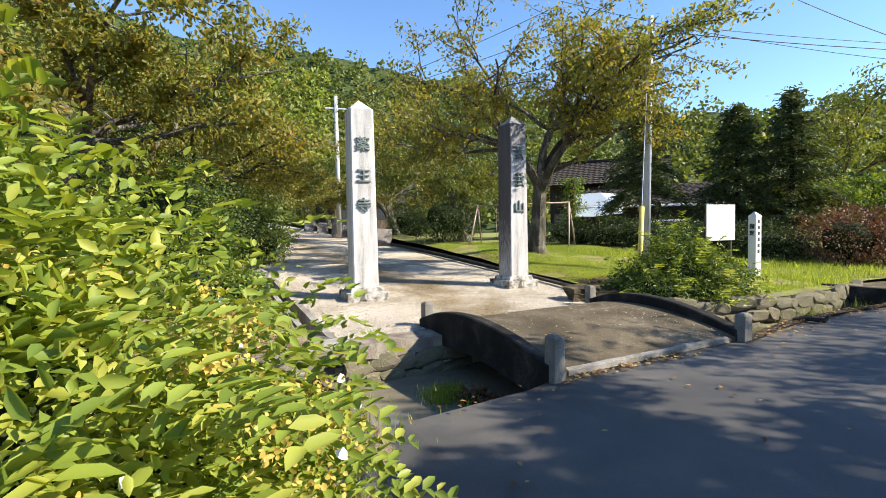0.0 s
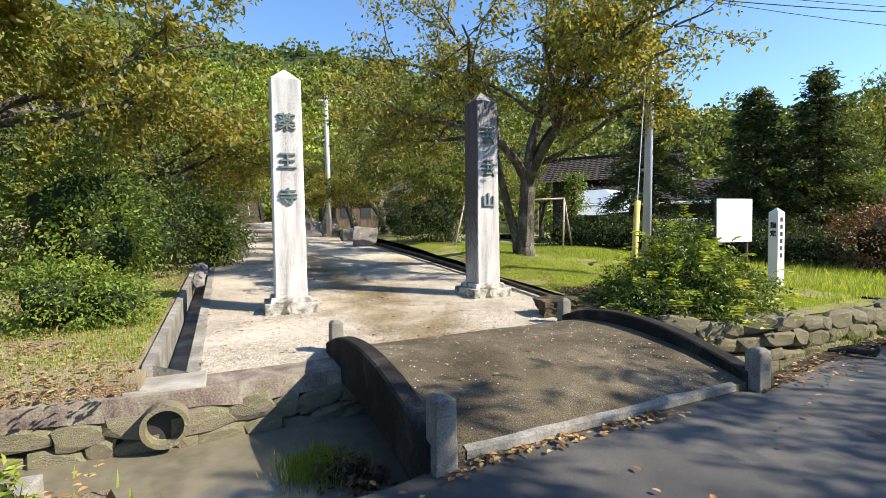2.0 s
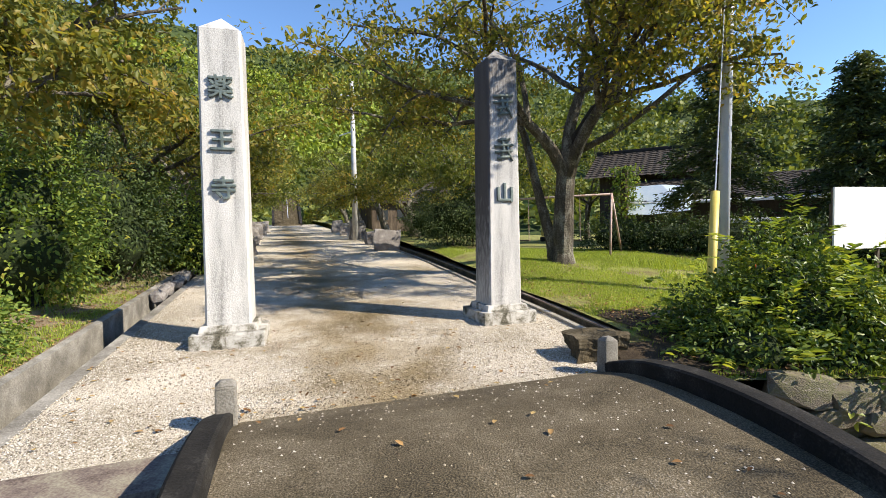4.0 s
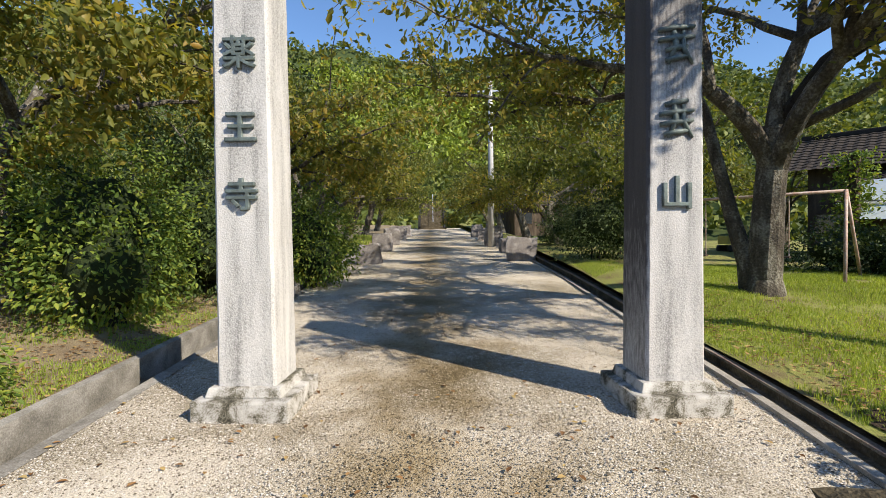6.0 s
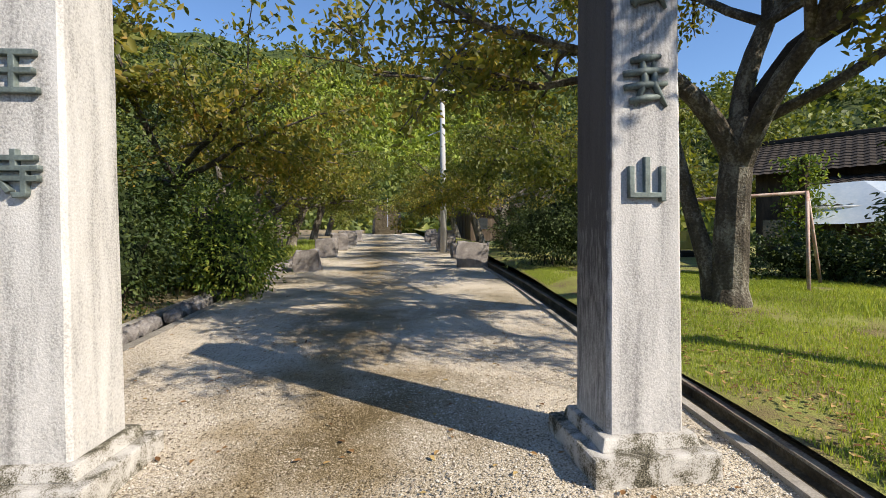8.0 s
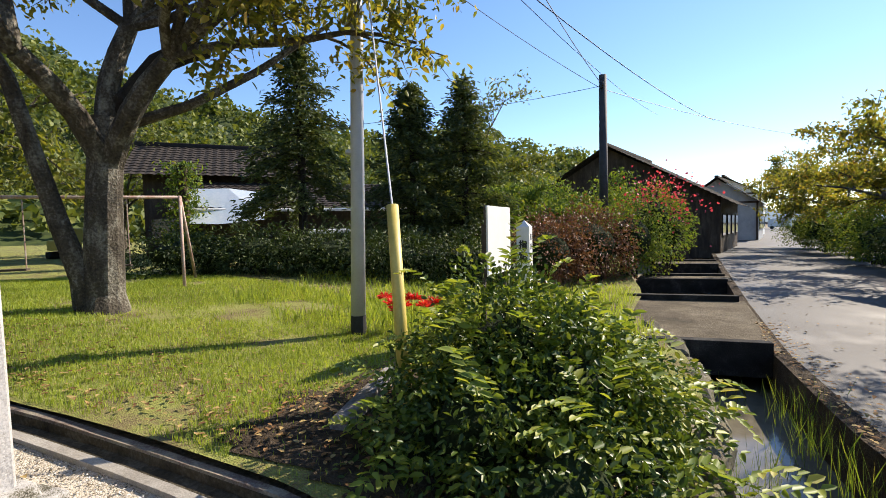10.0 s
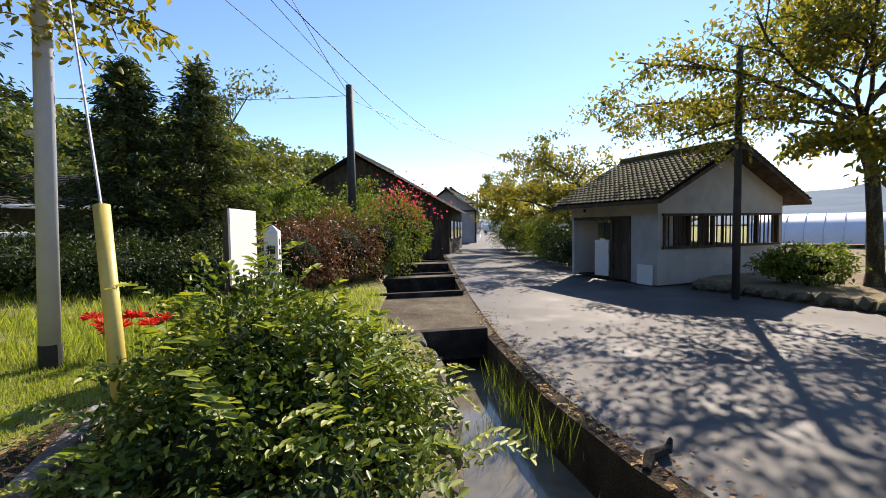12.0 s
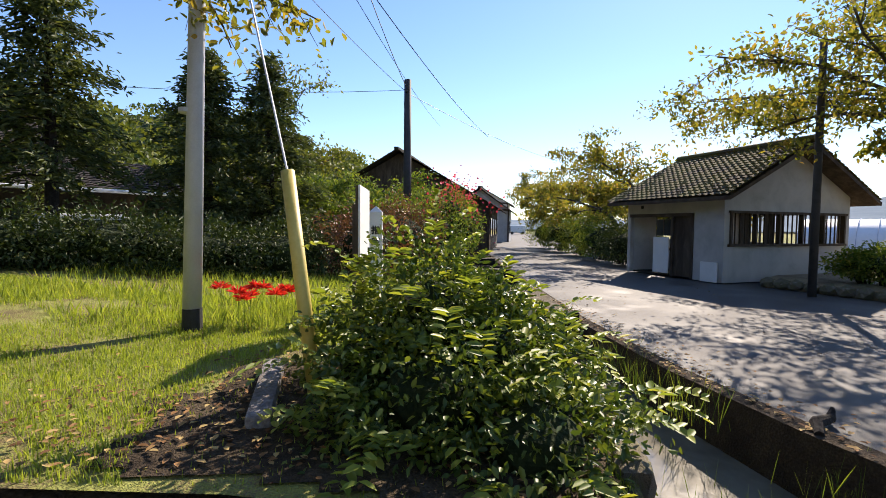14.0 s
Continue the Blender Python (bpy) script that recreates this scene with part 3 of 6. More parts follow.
# kerb of the road beside the canal
b = Buf()
us = list(np.linspace(6.0, 60, 110))
pts = [(u, poly_at(ROAD_EDGE, u)) for u in us]
m = len(pts)
b.add([P3(u, s - 0.16, -0.11) for u, s in pts] + [P3(u, s + 0.02, -0.12) for u, s in pts] + [P3(u, s + 0.03, -0.8) for u, s in pts],
      [(i, i + 1, m + i + 1, m + i) for i in range(m - 1)] + [(m + i, m + i + 1, 2 * m + i + 1, 2 * m + i) for i in range(m - 1)])
tagged(part("canal_kerb", b, DARK_SOIL), "dirty concrete edge of the road along the canal", "kerb", kind="structure")


def trench(name, side, label):
    """A concrete drain trench along one side of the gravel."""
    b = Buf()
    if side < 0:
        line = [(GRAVEL_LEFT, s, z_path(s)) for s in np.linspace(6.3, 40, 50)]
        prof = [(0.13, 0.0), (0.0, 0.015), (0.0, -0.3), (-0.28, -0.3), (-0.28, 0.15), (-0.37, 0.16), (-0.38, 0.02)]
    else:
        line = [(poly_at(GRAVEL_RIGHT, s), s, z_path(s)) for s in np.linspace(7.1, 30, 50)]
        prof = [(-0.1, 0.0), (0.0, 0.03), (0.02, -0.015), (0.13, -0.015), (0.13, 0.05), (0.38, 0.06), (0.4, -0.05)]
    k = len(prof)
    vs = []
    for u, s, z in line:
        lift = 0.05 * sstep(9.0, 13.5, s) if side > 0 else 0
        vs += [P3(u + du, s, z + dz + (lift if dz > 0.04 else 0)) for du, dz in prof]
    fs = [(i * k + j, i * k + j + 1, (i + 1) * k + j + 1, (i + 1) * k + j) for i in range(len(line) - 1) for j in range(k - 1)]
    if side < 0:
        fs = [f[::-1] for f in fs]
        fs.append(tuple(range(k)))
    b.add(vs, fs)
    return tagged(part(name, b, OLD_CONCRETE if side < 0 else ROCK), label, "drain", kind="structure")


trench("drain_trench_left", -1, "open concrete drain trench with a raised kerb")
tagged(part("drain_sill", Buf().slab([P(0.95, 5.86), P(1.62, 5.8), P(1.62, 6.32), P(0.95, 6.32)], -0.6, -0.1), PALE_CONCRETE, bevel=0.015), "concrete sill closing the drain trench", "sill", kind="structure")
trench("drain_trench_right", 1, "narrow dark drain beside the grass")

kerb = tagged(new("path_kerb"), "thin worn concrete edging of the gravel with a taller brown kerb behind", "kerb", kind="structure")
for nm, d0, d1, up, mat in (("edging_strip", -0.1, -0.02, 0.035, PALE_CONCRETE), ("kerb_top", 0.135, 0.2, 0.075, COPING)):
    b, vs = Buf(), []
    line = list(np.linspace(7.15, 30, 90))
    for k, s in enumerate(line):
        u, z = poly_at(GRAVEL_RIGHT, s), z_path(s) + up + 0.006 * noise.noise(Vector((s * 2.5, up * 50, 0)))
        if nm == "kerb_top":
            z += 0.05 * sstep(9.0, 13.5, s)
        vs += [P3(u + d0, s, z - 0.12), P3(u + d0, s, z), P3(u + d1, s, z), P3(u + d1, s, z - 0.12)]
    b.add(vs, [(i * 4 + j, (i + 1) * 4 + j, (i + 1) * 4 + j + 1, i * 4 + j + 1) for i in range(len(line) - 1) for j in range(3)] + [(0, 1, 2, 3)])
    part(nm, b, mat, kerb)

# drain pipe through the left canal wall
pipe = thing("drain_pipe", P3(1.3, 5.74, -0.37), "round concrete drain pipe dripping into the canal", "pipe", rot=27.5)
b = Buf()
o, i2, n = 0.19, 0.15, 24
vs, fs = [], []
for (rad, y) in ((o, -0.15), (o, 0.3), (i2, 0.3), (i2, -0.15)):
    vs += [(rad * math.cos(2 * math.pi * k / n), y, rad * math.sin(2 * math.pi * k / n)) for k in range(n)]
for r in range(4):
    fs += [(r * n + k, r * n + (k + 1) % n, ((r + 1) % 4) * n + (k + 1) % n, ((r + 1) % 4) * n + k) for k in range(n)]
b.add(vs, fs)
part("pipe_ring", b, RUBBLE, pipe, smooth=False)
# A black disc closes the ring and stands for the unlit bore.
part("bore_shade_disc", Buf().tube([(0, -0.02, 0), (0, 0.0, 0)], [0.152, 0.152], 20), BLACK_PAINT, pipe, "black disc standing for the dark inside of the pipe")

block = thing("concrete_block", P3(-0.75, 5.3, -0.74), "long low concrete block lying at the wall foot", "block", rot=20)
part("block_body", Buf().box((0, 0, 0), (2.6, 0.3, 0.3)), OLD_CONCRETE, block, bevel=0.02)

# ---- arched bridge ----
bridge = thing("arched_bridge", (0, 0, 0), "small arched concrete bridge over the canal, worn, sides darkened for shade", "bridge", kind="structure")
BL, BR_ = 2.95, 6.0


def bridge_right(s):
    """The bridge widens towards the gate."""
    return BR_ + 0.14 * (s - 3.5)


b = Buf()
ns = 28
sl = [3.5 + 3.05 * k / ns for k in range(ns + 1)]
vs, fs = [], []
for s in sl:
    bot = -0.42 + 0.24 * max(0.0, 1 - ((s - 5.05) / 1.6) ** 2)
    for k in range(13):
        u = BL + (bridge_right(s) - BL) * k / 12
        vs.append(P3(u, s, z_deck(s) + 0.008 * noise.noise(Vector((u * 3, s * 3, 0)))))
    vs += [P3(bridge_right(s), s, bot), P3(BL, s, bot)]
n = 15
fs = [(i * n + j, i * n + (j + 1) % n, (i + 1) * n + (j + 1) % n, (i + 1) * n + j) for i in range(ns) for j in range(n)]
b.add(vs, fs)
b.add([vs[j] for j in range(n)], [tuple(range(n))[::-1]])
b.add([vs[ns * n + j] for j in range(n)], [tuple(range(n))])
part("deck", b, DECK, bridge)
b = Buf()
nn = 40
vs = []
for k in range(nn + 1):
    u = BL + 0.2 + (BR_ - BL - 0.4) * k / nn
    w = 0.035 + 0.05 * max(0.0, noise.noise(Vector((u * 2.3, 0, 0))))
    vs += [P3(u, 3.49, z_deck(3.49) - 0.05), P3(u, 3.49, z_deck(3.49) + 0.004), P3(u, 3.5 + w, z_deck(3.5 + w) + 0.012)]
b.add(vs, [(i * 3 + j, (i + 1) * 3 + j, (i + 1) * 3 + j + 1, i * 3 + j + 1) for i in range(nn) for j in range(2)])
part("worn_edge", b, OLD_CONCRETE, bridge, "pale worn nosing of the deck")
for s0 in (3.55, 6.2):
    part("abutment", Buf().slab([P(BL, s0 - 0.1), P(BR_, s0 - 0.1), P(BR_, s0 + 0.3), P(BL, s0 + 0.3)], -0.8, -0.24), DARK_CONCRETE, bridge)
for right in (0, 1):
    b = Buf()
    vs = []
    for s in sl:
        t = (s - 3.5) / 3.05
        u0, u1 = (bridge_right(s) - 0.05, bridge_right(s) + 0.13) if right else (BL - 0.07, BL + 0.09)
        top = z_deck(s) + 0.09 + 0.06 * math.sin(math.pi * t)
        low = z_deck(s) - 0.34
        vs += [P3(u0, s, low), P3(u1, s, low), P3(u1, s, top - 0.015), P3(u1 - 0.02, s, top), P3(u0 + 0.02, s, top), P3(u0, s, top - 0.015)]
    k = 6
    fs = [(i * k + j, i * k + (j + 1) % k, (i + 1) * k + (j + 1) % k, (i + 1) * k + j) for i in range(ns) for j in range(k)]
    fs += [tuple(range(k))[::-1], tuple(ns * k + j for j in range(k))]
    b.add(vs, fs)
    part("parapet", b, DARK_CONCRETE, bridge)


def bridge_post(u, s, h, lean):
    p = thing("bridge_post", P3(u, s, -0.22), "short weathered concrete post at the bridge end", "post", "bridge posts", 27.5 + lean)
    b = Buf().box((0, 0, 0), (0.15, 0.15, h), 0, 0.94)
    b.add([(-0.07, -0.07, h), (0.07, -0.07, h), (0.07, 0.07, h), (-0.07, 0.07, h), (-0.035, -0.035, h + 0.035), (0.035, -0.035, h + 0.035), (0.035, 0.035, h + 0.035), (-0.035, 0.035, h + 0.035)],
          [(4, 5, 6, 7), (0, 1, 5, 4), (1, 2, 6, 5), (2, 3, 7, 6), (3, 0, 4, 7)])
    part("post_body", rough_up(b, 0.012, 6, u), OLD_CONCRETE, p, bevel=0.015)


bridge_post(2.98, 3.5, 0.51, 4)
bridge_post(6.05, 3.46, 0.42, -5)
bridge_post(2.99, 6.5, 0.44, 3)
bridge_post(6.44, 6.52, 0.44, -3)


# ---- gate pillars ----
def glyph_mesh(text, size, depth):
    cu = bpy.data.curves.new("glyph", "FONT")
    cu.body, cu.size, cu.extrude, cu.align_x, cu.align_y, cu.bevel_depth, cu.resolution_u = text, size, depth, "CENTER", "CENTER", 0.006, 3
    tmp = new("glyph_curve", cu)
    me = bpy.data.meshes.new_from_object(tmp.evaluated_get(bpy.context.evaluated_depsgraph_get()))
    bpy.data.objects.remove(tmp)
    bpy.data.curves.remove(cu)
    return me


PW, PD, PH, PT = 0.52, 0.52, 3.8, 4.02


def gate_pillar(u, s, dark, label, rot):
    p = thing("gate_pillar", P3(u, s, 0), label, "pillar", "gate pillars", rot)
    low = Buf().box((0, 0, -0.1), (0.84, 0.84, 0.25))
    part("plinth", rough_up(low, 0.004, 5, u), PLINTH, p, "weathered stone plinth with dark lichen", bevel=0.02)
    part("plinth_step", Buf().box((0, 0, 0.15), (0.67, 0.67, 0.085), 0, 0.93), PLINTH, p, bevel=0.012)
    b = Buf()
    rings = []
    for k in range(13):
        z = 0.235 + (PH - 0.235) * k / 12
        w = 1 - 0.07 * k / 12
        c = 0.025
        a, d = PW / 2 * w, PD / 2 * w
        rings.append([(-a + c, -d, z), (a - c, -d, z), (a, -d + c, z), (a, d - c, z), (a - c, d, z), (-a + c, d, z), (-a, d - c, z), (-a, -d + c, z)])
    b.add([q for r in rings for q in r] + [(0, 0, PT)], [(i * 8 + j, i * 8 + (j + 1) % 8, (i + 1) * 8 + (j + 1) % 8, (i + 1) * 8 + j) for i in range(12) for j in range(8)] + [(96 + j, 96 + (j + 1) % 8, 104) for j in range(8)])
    part("shaft", rough_up(b, 0.005, 2.5, u), GRANITE_SOOT_SHADE if dark else GRANITE, p)
    return p


def face_y(z):
    return -PD / 2 * (1 - 0.07 * (z - 0.235) / (PH - 0.235))


left_pillar = gate_pillar(2.81, 9.2, 0, "tall pale granite gate pillar with raised bronze characters", 24.0)
for ch, z in (("\u85ac", 3.08), ("\u738b", 2.45), ("\u5bfa", 1.87)):
    me = glyph_mesh(ch, 0.29, 0.016)
    me.materials.append(BRONZE)
    g = part("raised_character", me, BRONZE, left_pillar, "dark bronze raised character")
    g.matrix_basis = pose(0, face_y(z) - 0.016, z, 90)
right_pillar = gate_pillar(6.53, 9.12, 1, "tall granite gate pillar, sooty on top, with raised characters", 27.5)
me = glyph_mesh("\u5c71", 0.3, 0.016)
me.materials.append(BRONZE)
g = part("raised_character", me, BRONZE, right_pillar, "dark bronze raised character")
g.matrix_basis = pose(0, face_y(1.85) - 0.016, 1.85, 90)
for z, seed in ((2.5, 1), (3.13, 2)):
    r = random.Random(seed)
    b = Buf()
    y = face_y(z) - 0.012
    for k in range(4):
        zz = z + 0.14 - 0.085 * k
        w = r.uniform(0.09, 0.16)
        b.tube([(-w, y, zz - 0.015), (0, y - 0.012, zz + 0.004), (w, y, zz + 0.02)], [0.02, 0.026, 0.016], 6)
    b.tube([(-0.03, y, z + 0.17), (-0.01, y - 0.01, z), (-0.07, y, z - 0.16)], [0.018, 0.026, 0.012], 6)
    b.tube([(0.06, y, z + 0.12), (0.05, y - 0.01, z - 0.02), (0.14, y, z - 0.16)], [0.018, 0.024, 0.012], 6)
    part("raised_character", b, BRONZE, right_pillar, "dark bronze raised character", smooth=True)
# soot and lichen cap at the head of the right pillar
b = Buf()
a, d = PW / 2 * 0.933, PD / 2 * 0.933
b.add([(-a, -d, PH + 0.004), (a, -d, PH + 0.004), (a, d, PH + 0.004), (-a, d, PH + 0.004), (0, 0, PT + 0.006)], [(0, 1, 4), (1, 2, 4), (2, 3, 4), (3, 0, 4)])
part("pillar_cap", b, GRANITE_DARK, right_pillar, "blackened pyramidal pillar head")


# ---- stones ----
def stone(name, at, size, mat, label, seed, group="", rot=0.0):
    bm = bmesh.new()
    bmesh.ops.create_icosphere(bm, subdivisions=3, radius=0.5)
    for v in bm.verts:
        c = v.co
        q = Vector([max(-0.4, min(0.4, k * 1.3)) for k in c])
        q += 0.14 * noise.noise_vector(c * 1.6 + Vector((seed * 5.1, 0, 0))) + 0.04 * noise.noise_vector(c * 6 + Vector((seed, 0, 0)))
        v.co = Vector((q.x * size[0] * 1.2, q.y * size[1] * 1.2, (q.z + 0.36) * size[2] * 1.2))
    me = bpy.data.meshes.new(name)
    bm.to_mesh(me)
    bm.free()
    me.materials.append(mat)
    ob = new(name, me)
    ob.matrix_basis = pose(*at, 0, 0, rot)
    return tagged(ob, label, "stone", group)


bm = bmesh.new()
bmesh.ops.create_cube(bm, size=1.0)
bmesh.ops.subdivide_edges(bm, edges=bm.edges[:], cuts=7, use_grid_fill=True)
for v in bm.verts:
    c = v.co.copy()
    q = c * (0.86 + 0.14 / max(1.0, 1.35 * c.length))
    q += 0.16 * noise.noise_vector(c * 1.6 + Vector((3.1, 0, 0))) + 0.07 * noise.noise_vector(c * 5)
    v.co = Vector((q.x * 0.56 * (1 + 0.12 * c.z), q.y * 0.42, (q.z + 0.46) * 0.36))
boulder = bpy.data.meshes.new("boulder")
bm.to_mesh(boulder)
bm.free()
boulder.materials.append(ROCK)
boulder_ob = new("boulder", boulder)
boulder_ob.matrix_basis = pose(*P3(6.7, 7.0, z_path(7.0) - 0.07), 0, 0, 12)
tagged(boulder_ob, "squarish brown mossy boulder beside the bridge", "stone")
STONES = [(2.2, 21.7, 0.85, 0.75), (2.05, 27.5, 0.9, 1.0), (2.1, 32.5, 1.0, 1.05), (2.1, 37.5, 1.2, 1.0), (2.2, 43.0, 1.3, 1.0), (7.8, 22.2, 1.1, 1.0), (7.9, 26.0, 0.7, 0.75), (7.9, 30.6, 0.9, 1.3), (8.0, 36.0, 0.8, 0.9), (8.0, 41.0, 0.9, 1.0)]
for k, (u, s, w, h) in enumerate(STONES):
    stone("standing_stone", P3(u, s, z_path(s) - 0.04), (w, 0.45, h), STANDING, "rough grey standing stone along the path", 2 + k, "stones lining the path", 27.5)
# low stone edging along the far left of the path
edge = tagged(new("path_edging"), "row of rough edging stones along the path", "edging", kind="structure")
shapes = []
for k in range(5):
    bm = bmesh.new()
    bmesh.ops.create_icosphere(bm, subdivisions=1, radius=0.5)
    for v in bm.verts:
        v.co += 0.12 * noise.noise_vector(v.co * 2 + Vector((k * 4.4, 1, 0)))
    me = bpy.data.meshes.new("edging_stone")
    bm.to_mesh(me)
    bm.free()
    me.materials.append(STANDING)
    shapes.append(me)
r = random.Random(4)
s = 12.6
while s < 46:
    o = new("edging_stone", shapes[r.randrange(5)])
    o.parent = edge
    l = r.uniform(0.3, 0.6)
    o.matrix_basis = pose(*P3(1.25 + r.uniform(-0.06, 0.06), s, z_path(s) + 0.05), 0, 0, 27.5 + r.uniform(-12, 12)) @ Matrix.Diagonal((0.3, l * 1.1, 0.34, 1))
    s += l

# stone stairs at the end of the approach
stairs = thing("stone_stairs", P3(4.6, 62, z_path(62)), "long flight of stone temple steps between trees", "stairs", rot=27.5, kind="structure")
for k in range(24):
    part("step", Buf().box((0, 0.32 * k + 0.2, 0.17 * k - 0.1), (3.0, 0.45, 0.27)), ROCK, stairs)
for x in (-1.6, 1.6):
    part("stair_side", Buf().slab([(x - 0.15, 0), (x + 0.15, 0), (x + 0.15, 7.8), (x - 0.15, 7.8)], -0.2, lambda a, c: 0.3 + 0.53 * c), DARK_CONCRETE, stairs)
part("handrail", Buf().tube([(0.1, 0, 0.9), (0.1, 7.6, 5.0)], [0.03, 0.03], 6), STEEL, stairs)


# ---- plants ----
def leaf_mesh(name, centres, length, mat, width=0.45, up=0.5, axis=None, droop=0.3, seed=1, fold=0.12, fine=True):
    """Many small folded leaves in one mesh."""
    g = np.random.default_rng(seed)
    c = np.asarray(centres, float)
    n = len(c)
    a = g.normal(size=(n, 3)) if axis is None else np.asarray(axis, float) + 0.25 * g.normal(size=(n, 3))
    a[:, 2] -= droop
    a /= np.linalg.norm(a, axis=1)[:, None] + 1e-9
    k = g.normal(size=(n, 3))
    k[:, 2] += up * 2
    b = np.cross(a, k)
    b /= np.linalg.norm(b, axis=1)[:, None] + 1e-9
    nn = np.cross(b, a)
    ln = (np.broadcast_to(np.asarray(length, float), (n,)) * g.uniform(0.7, 1.25, n))[:, None]
    w = ln * width
    v = np.empty((n, 4, 3))
    v[:, 0] = c - a * ln / 2
    v[:, 1] = c + b * w / 2 + nn * ln * fold
    v[:, 2] = c + a * ln / 2
    v[:, 3] = c - b * w / 2 + nn * ln * fold
    k, pat, side = 4, [0, 1, 2, 0, 2, 3], 3
    if fine:
        o = np.empty((n, 6, 3))
        lift = nn * ln * fold
        o[:, 0] = v[:, 0]
        o[:, 1] = c - a * ln * 0.2 + b * w * 0.5 + lift
        o[:, 2] = c + a * ln * 0.18 + b * w * 0.42 + lift * 0.9
        o[:, 3] = v[:, 2]
        o[:, 4] = c + a * ln * 0.18 - b * w * 0.42 + lift * 0.9
        o[:, 5] = c - a * ln * 0.2 - b * w * 0.5 + lift
        v, k, pat, side = o, 6, [0, 1, 2, 3, 0, 3, 4, 5], 4
    me = bpy.data.meshes.new(name)
    me.vertices.add(k * n)
    me.vertices.foreach_set("co", v.ravel())
    idx = (np.arange(n) * k)[:, None] + np.array(pat)[None]
    me.loops.add(len(pat) * n)
    me.loops.foreach_set("vertex_index", idx.ravel().astype(np.int32))
    me.polygons.add(2 * n)
    me.polygons.foreach_set("loop_start", np.arange(0, len(pat) * n, side, dtype=np.int32))
    me.update(calc_edges=True)
    me.validate()
    me.materials.append(mat)
    return me


def bough(r, p, d, length, r0, r1, steps, curl, lift):
    """A wandering branch from p along d."""
    pts, p, d = [Vector(p)], Vector(p), Vector(d).normalized()
    for k in range(steps):
        d = (d + Vector((r.uniform(-curl, curl), r.uniform(-curl, curl), r.uniform(-curl, curl) + lift))).normalized()
        p = p + d * length / steps
        pts.append(p)
    return pts, [r0 + (r1 - r0) * k / steps for k in range(steps + 1)]


def broad_tree(name, at, label, height=6.0, reach=4.0, trunk=0.22, fork=1.5, limbs=6, mat=L_CHERRY, leaf=0.11, per_twig=34, seed=1, lean=(0, 0), aims=(), bark=BARK, cat="tree", branches=7, twigs=6, rise=0.55, group="", scatter=0.2, fine=True, clear=0.0):
    """A spreading tree: trunk and limbs in one mesh, a crown of single leaves in another."""
    r = random.Random(seed)
    t = thing(name, at, label, cat, group)
    wood = Buf()
    pts = [Vector((0, 0, -0.15)), Vector((0.02, 0.01, 0.25)), Vector((lean[0] * 0.5, lean[1] * 0.5, fork * 0.6)), Vector((lean[0], lean[1], fork))]
    wood.tube(pts, [trunk * 1.65, trunk * 1.15, trunk * 0.98, trunk * 0.95], 12)
    leaves, axes = [], []
    top = pts[-1]
    dirs = [Vector(a) for a in aims]
    for k in range(limbs):
        an = 2 * math.pi * (k + r.uniform(-0.3, 0.3)) / limbs
        dirs.append(Vector((math.cos(an) * reach * r.uniform(0.75, 1.05), math.sin(an) * reach * r.uniform(0.75, 1.05), (height - fork) * r.uniform(0.35, 1.0) * rise * 1.6)))
    dirs.sort(key=lambda d: math.atan2(d.y, d.x))
    forks = max(2, len(dirs) // 5)
    bases = []
    for k in range(forks):
        cluster = dirs[k * len(dirs) // forks:(k + 1) * len(dirs) // forks]
        mean = sum(cluster, Vector((0, 0, 0))) / len(cluster)
        stem = mean * 0.32 + Vector((0, 0, 0.06 * mean.length))
        q, qr = bough(r, top - Vector((0, 0, r.uniform(0.02, 0.3) * fork)), stem + Vector((0, 0, 0.3 * stem.length)), stem.length, trunk * 0.72, trunk * 0.5, 4, 0.16, -0.03)
        wood.tube(q, qr, 8)
        bases += [(q[4], q[4] - q[3], d - (q[4] - top)) for d in cluster]
    for start, onward, d in bases:
        ln = d.length
        lp, lr = bough(r, start, d + Vector((onward.x, onward.y, 0)).normalized() * ln * 0.15 + Vector((0, 0, ln * 0.1)), ln * 1.05, trunk * 0.33, 0.02, 7, 0.22, -0.06)
        wood.tube(lp, lr, 7)
        for m in range(branches):
            i = 2 + (m * 5) // branches
            f = r.random()
            bp = lp[i].lerp(lp[min(i + 1, 7)], f)
            out = (lp[min(i + 1, 7)] - lp[i]).normalized()
            side = Vector((r.uniform(-1, 1), r.uniform(-1, 1), r.uniform(-0.35, 0.75)))
            bl = ln * r.uniform(0.28, 0.48)
            q, qr = bough(r, bp, out * 0.6 + side, bl, lr[i] * 0.6, 0.008, 5, 0.25, -0.06)
            wood.tube(q, qr, 5, False)
            for w in range(twigs):
                j = 1 + (w * 4) // twigs
                tp = q[j].lerp(q[min(j + 1, 5)], r.random())
                td = (q[min(j + 1, 5)] - q[j]).normalized() * 0.5 + Vector((r.uniform(-1, 1), r.uniform(-1, 1), r.uniform(-0.5, 0.5)))
                tl = bl * r.uniform(0.25, 0.5)
                e, er = bough(r, tp, td, tl, 0.008, 0.003, 3, 0.25, -0.12)
                wood.tube(e, er, 3, False)
                if clear and math.hypot(tp.x - top.x, tp.y - top.y) < clear and tp.z < top.z + 1.3:
                    continue
                for c in range(per_twig):
                    f = r.random() * 2.999
                    x = e[int(f)].lerp(e[int(f) + 1], f - int(f))
                    leaves.append((x.x + r.gauss(0, scatter), x.y + r.gauss(0, scatter), x.z + r.gauss(0, scatter * 0.6)))
    part("trunk", wood, bark, t)
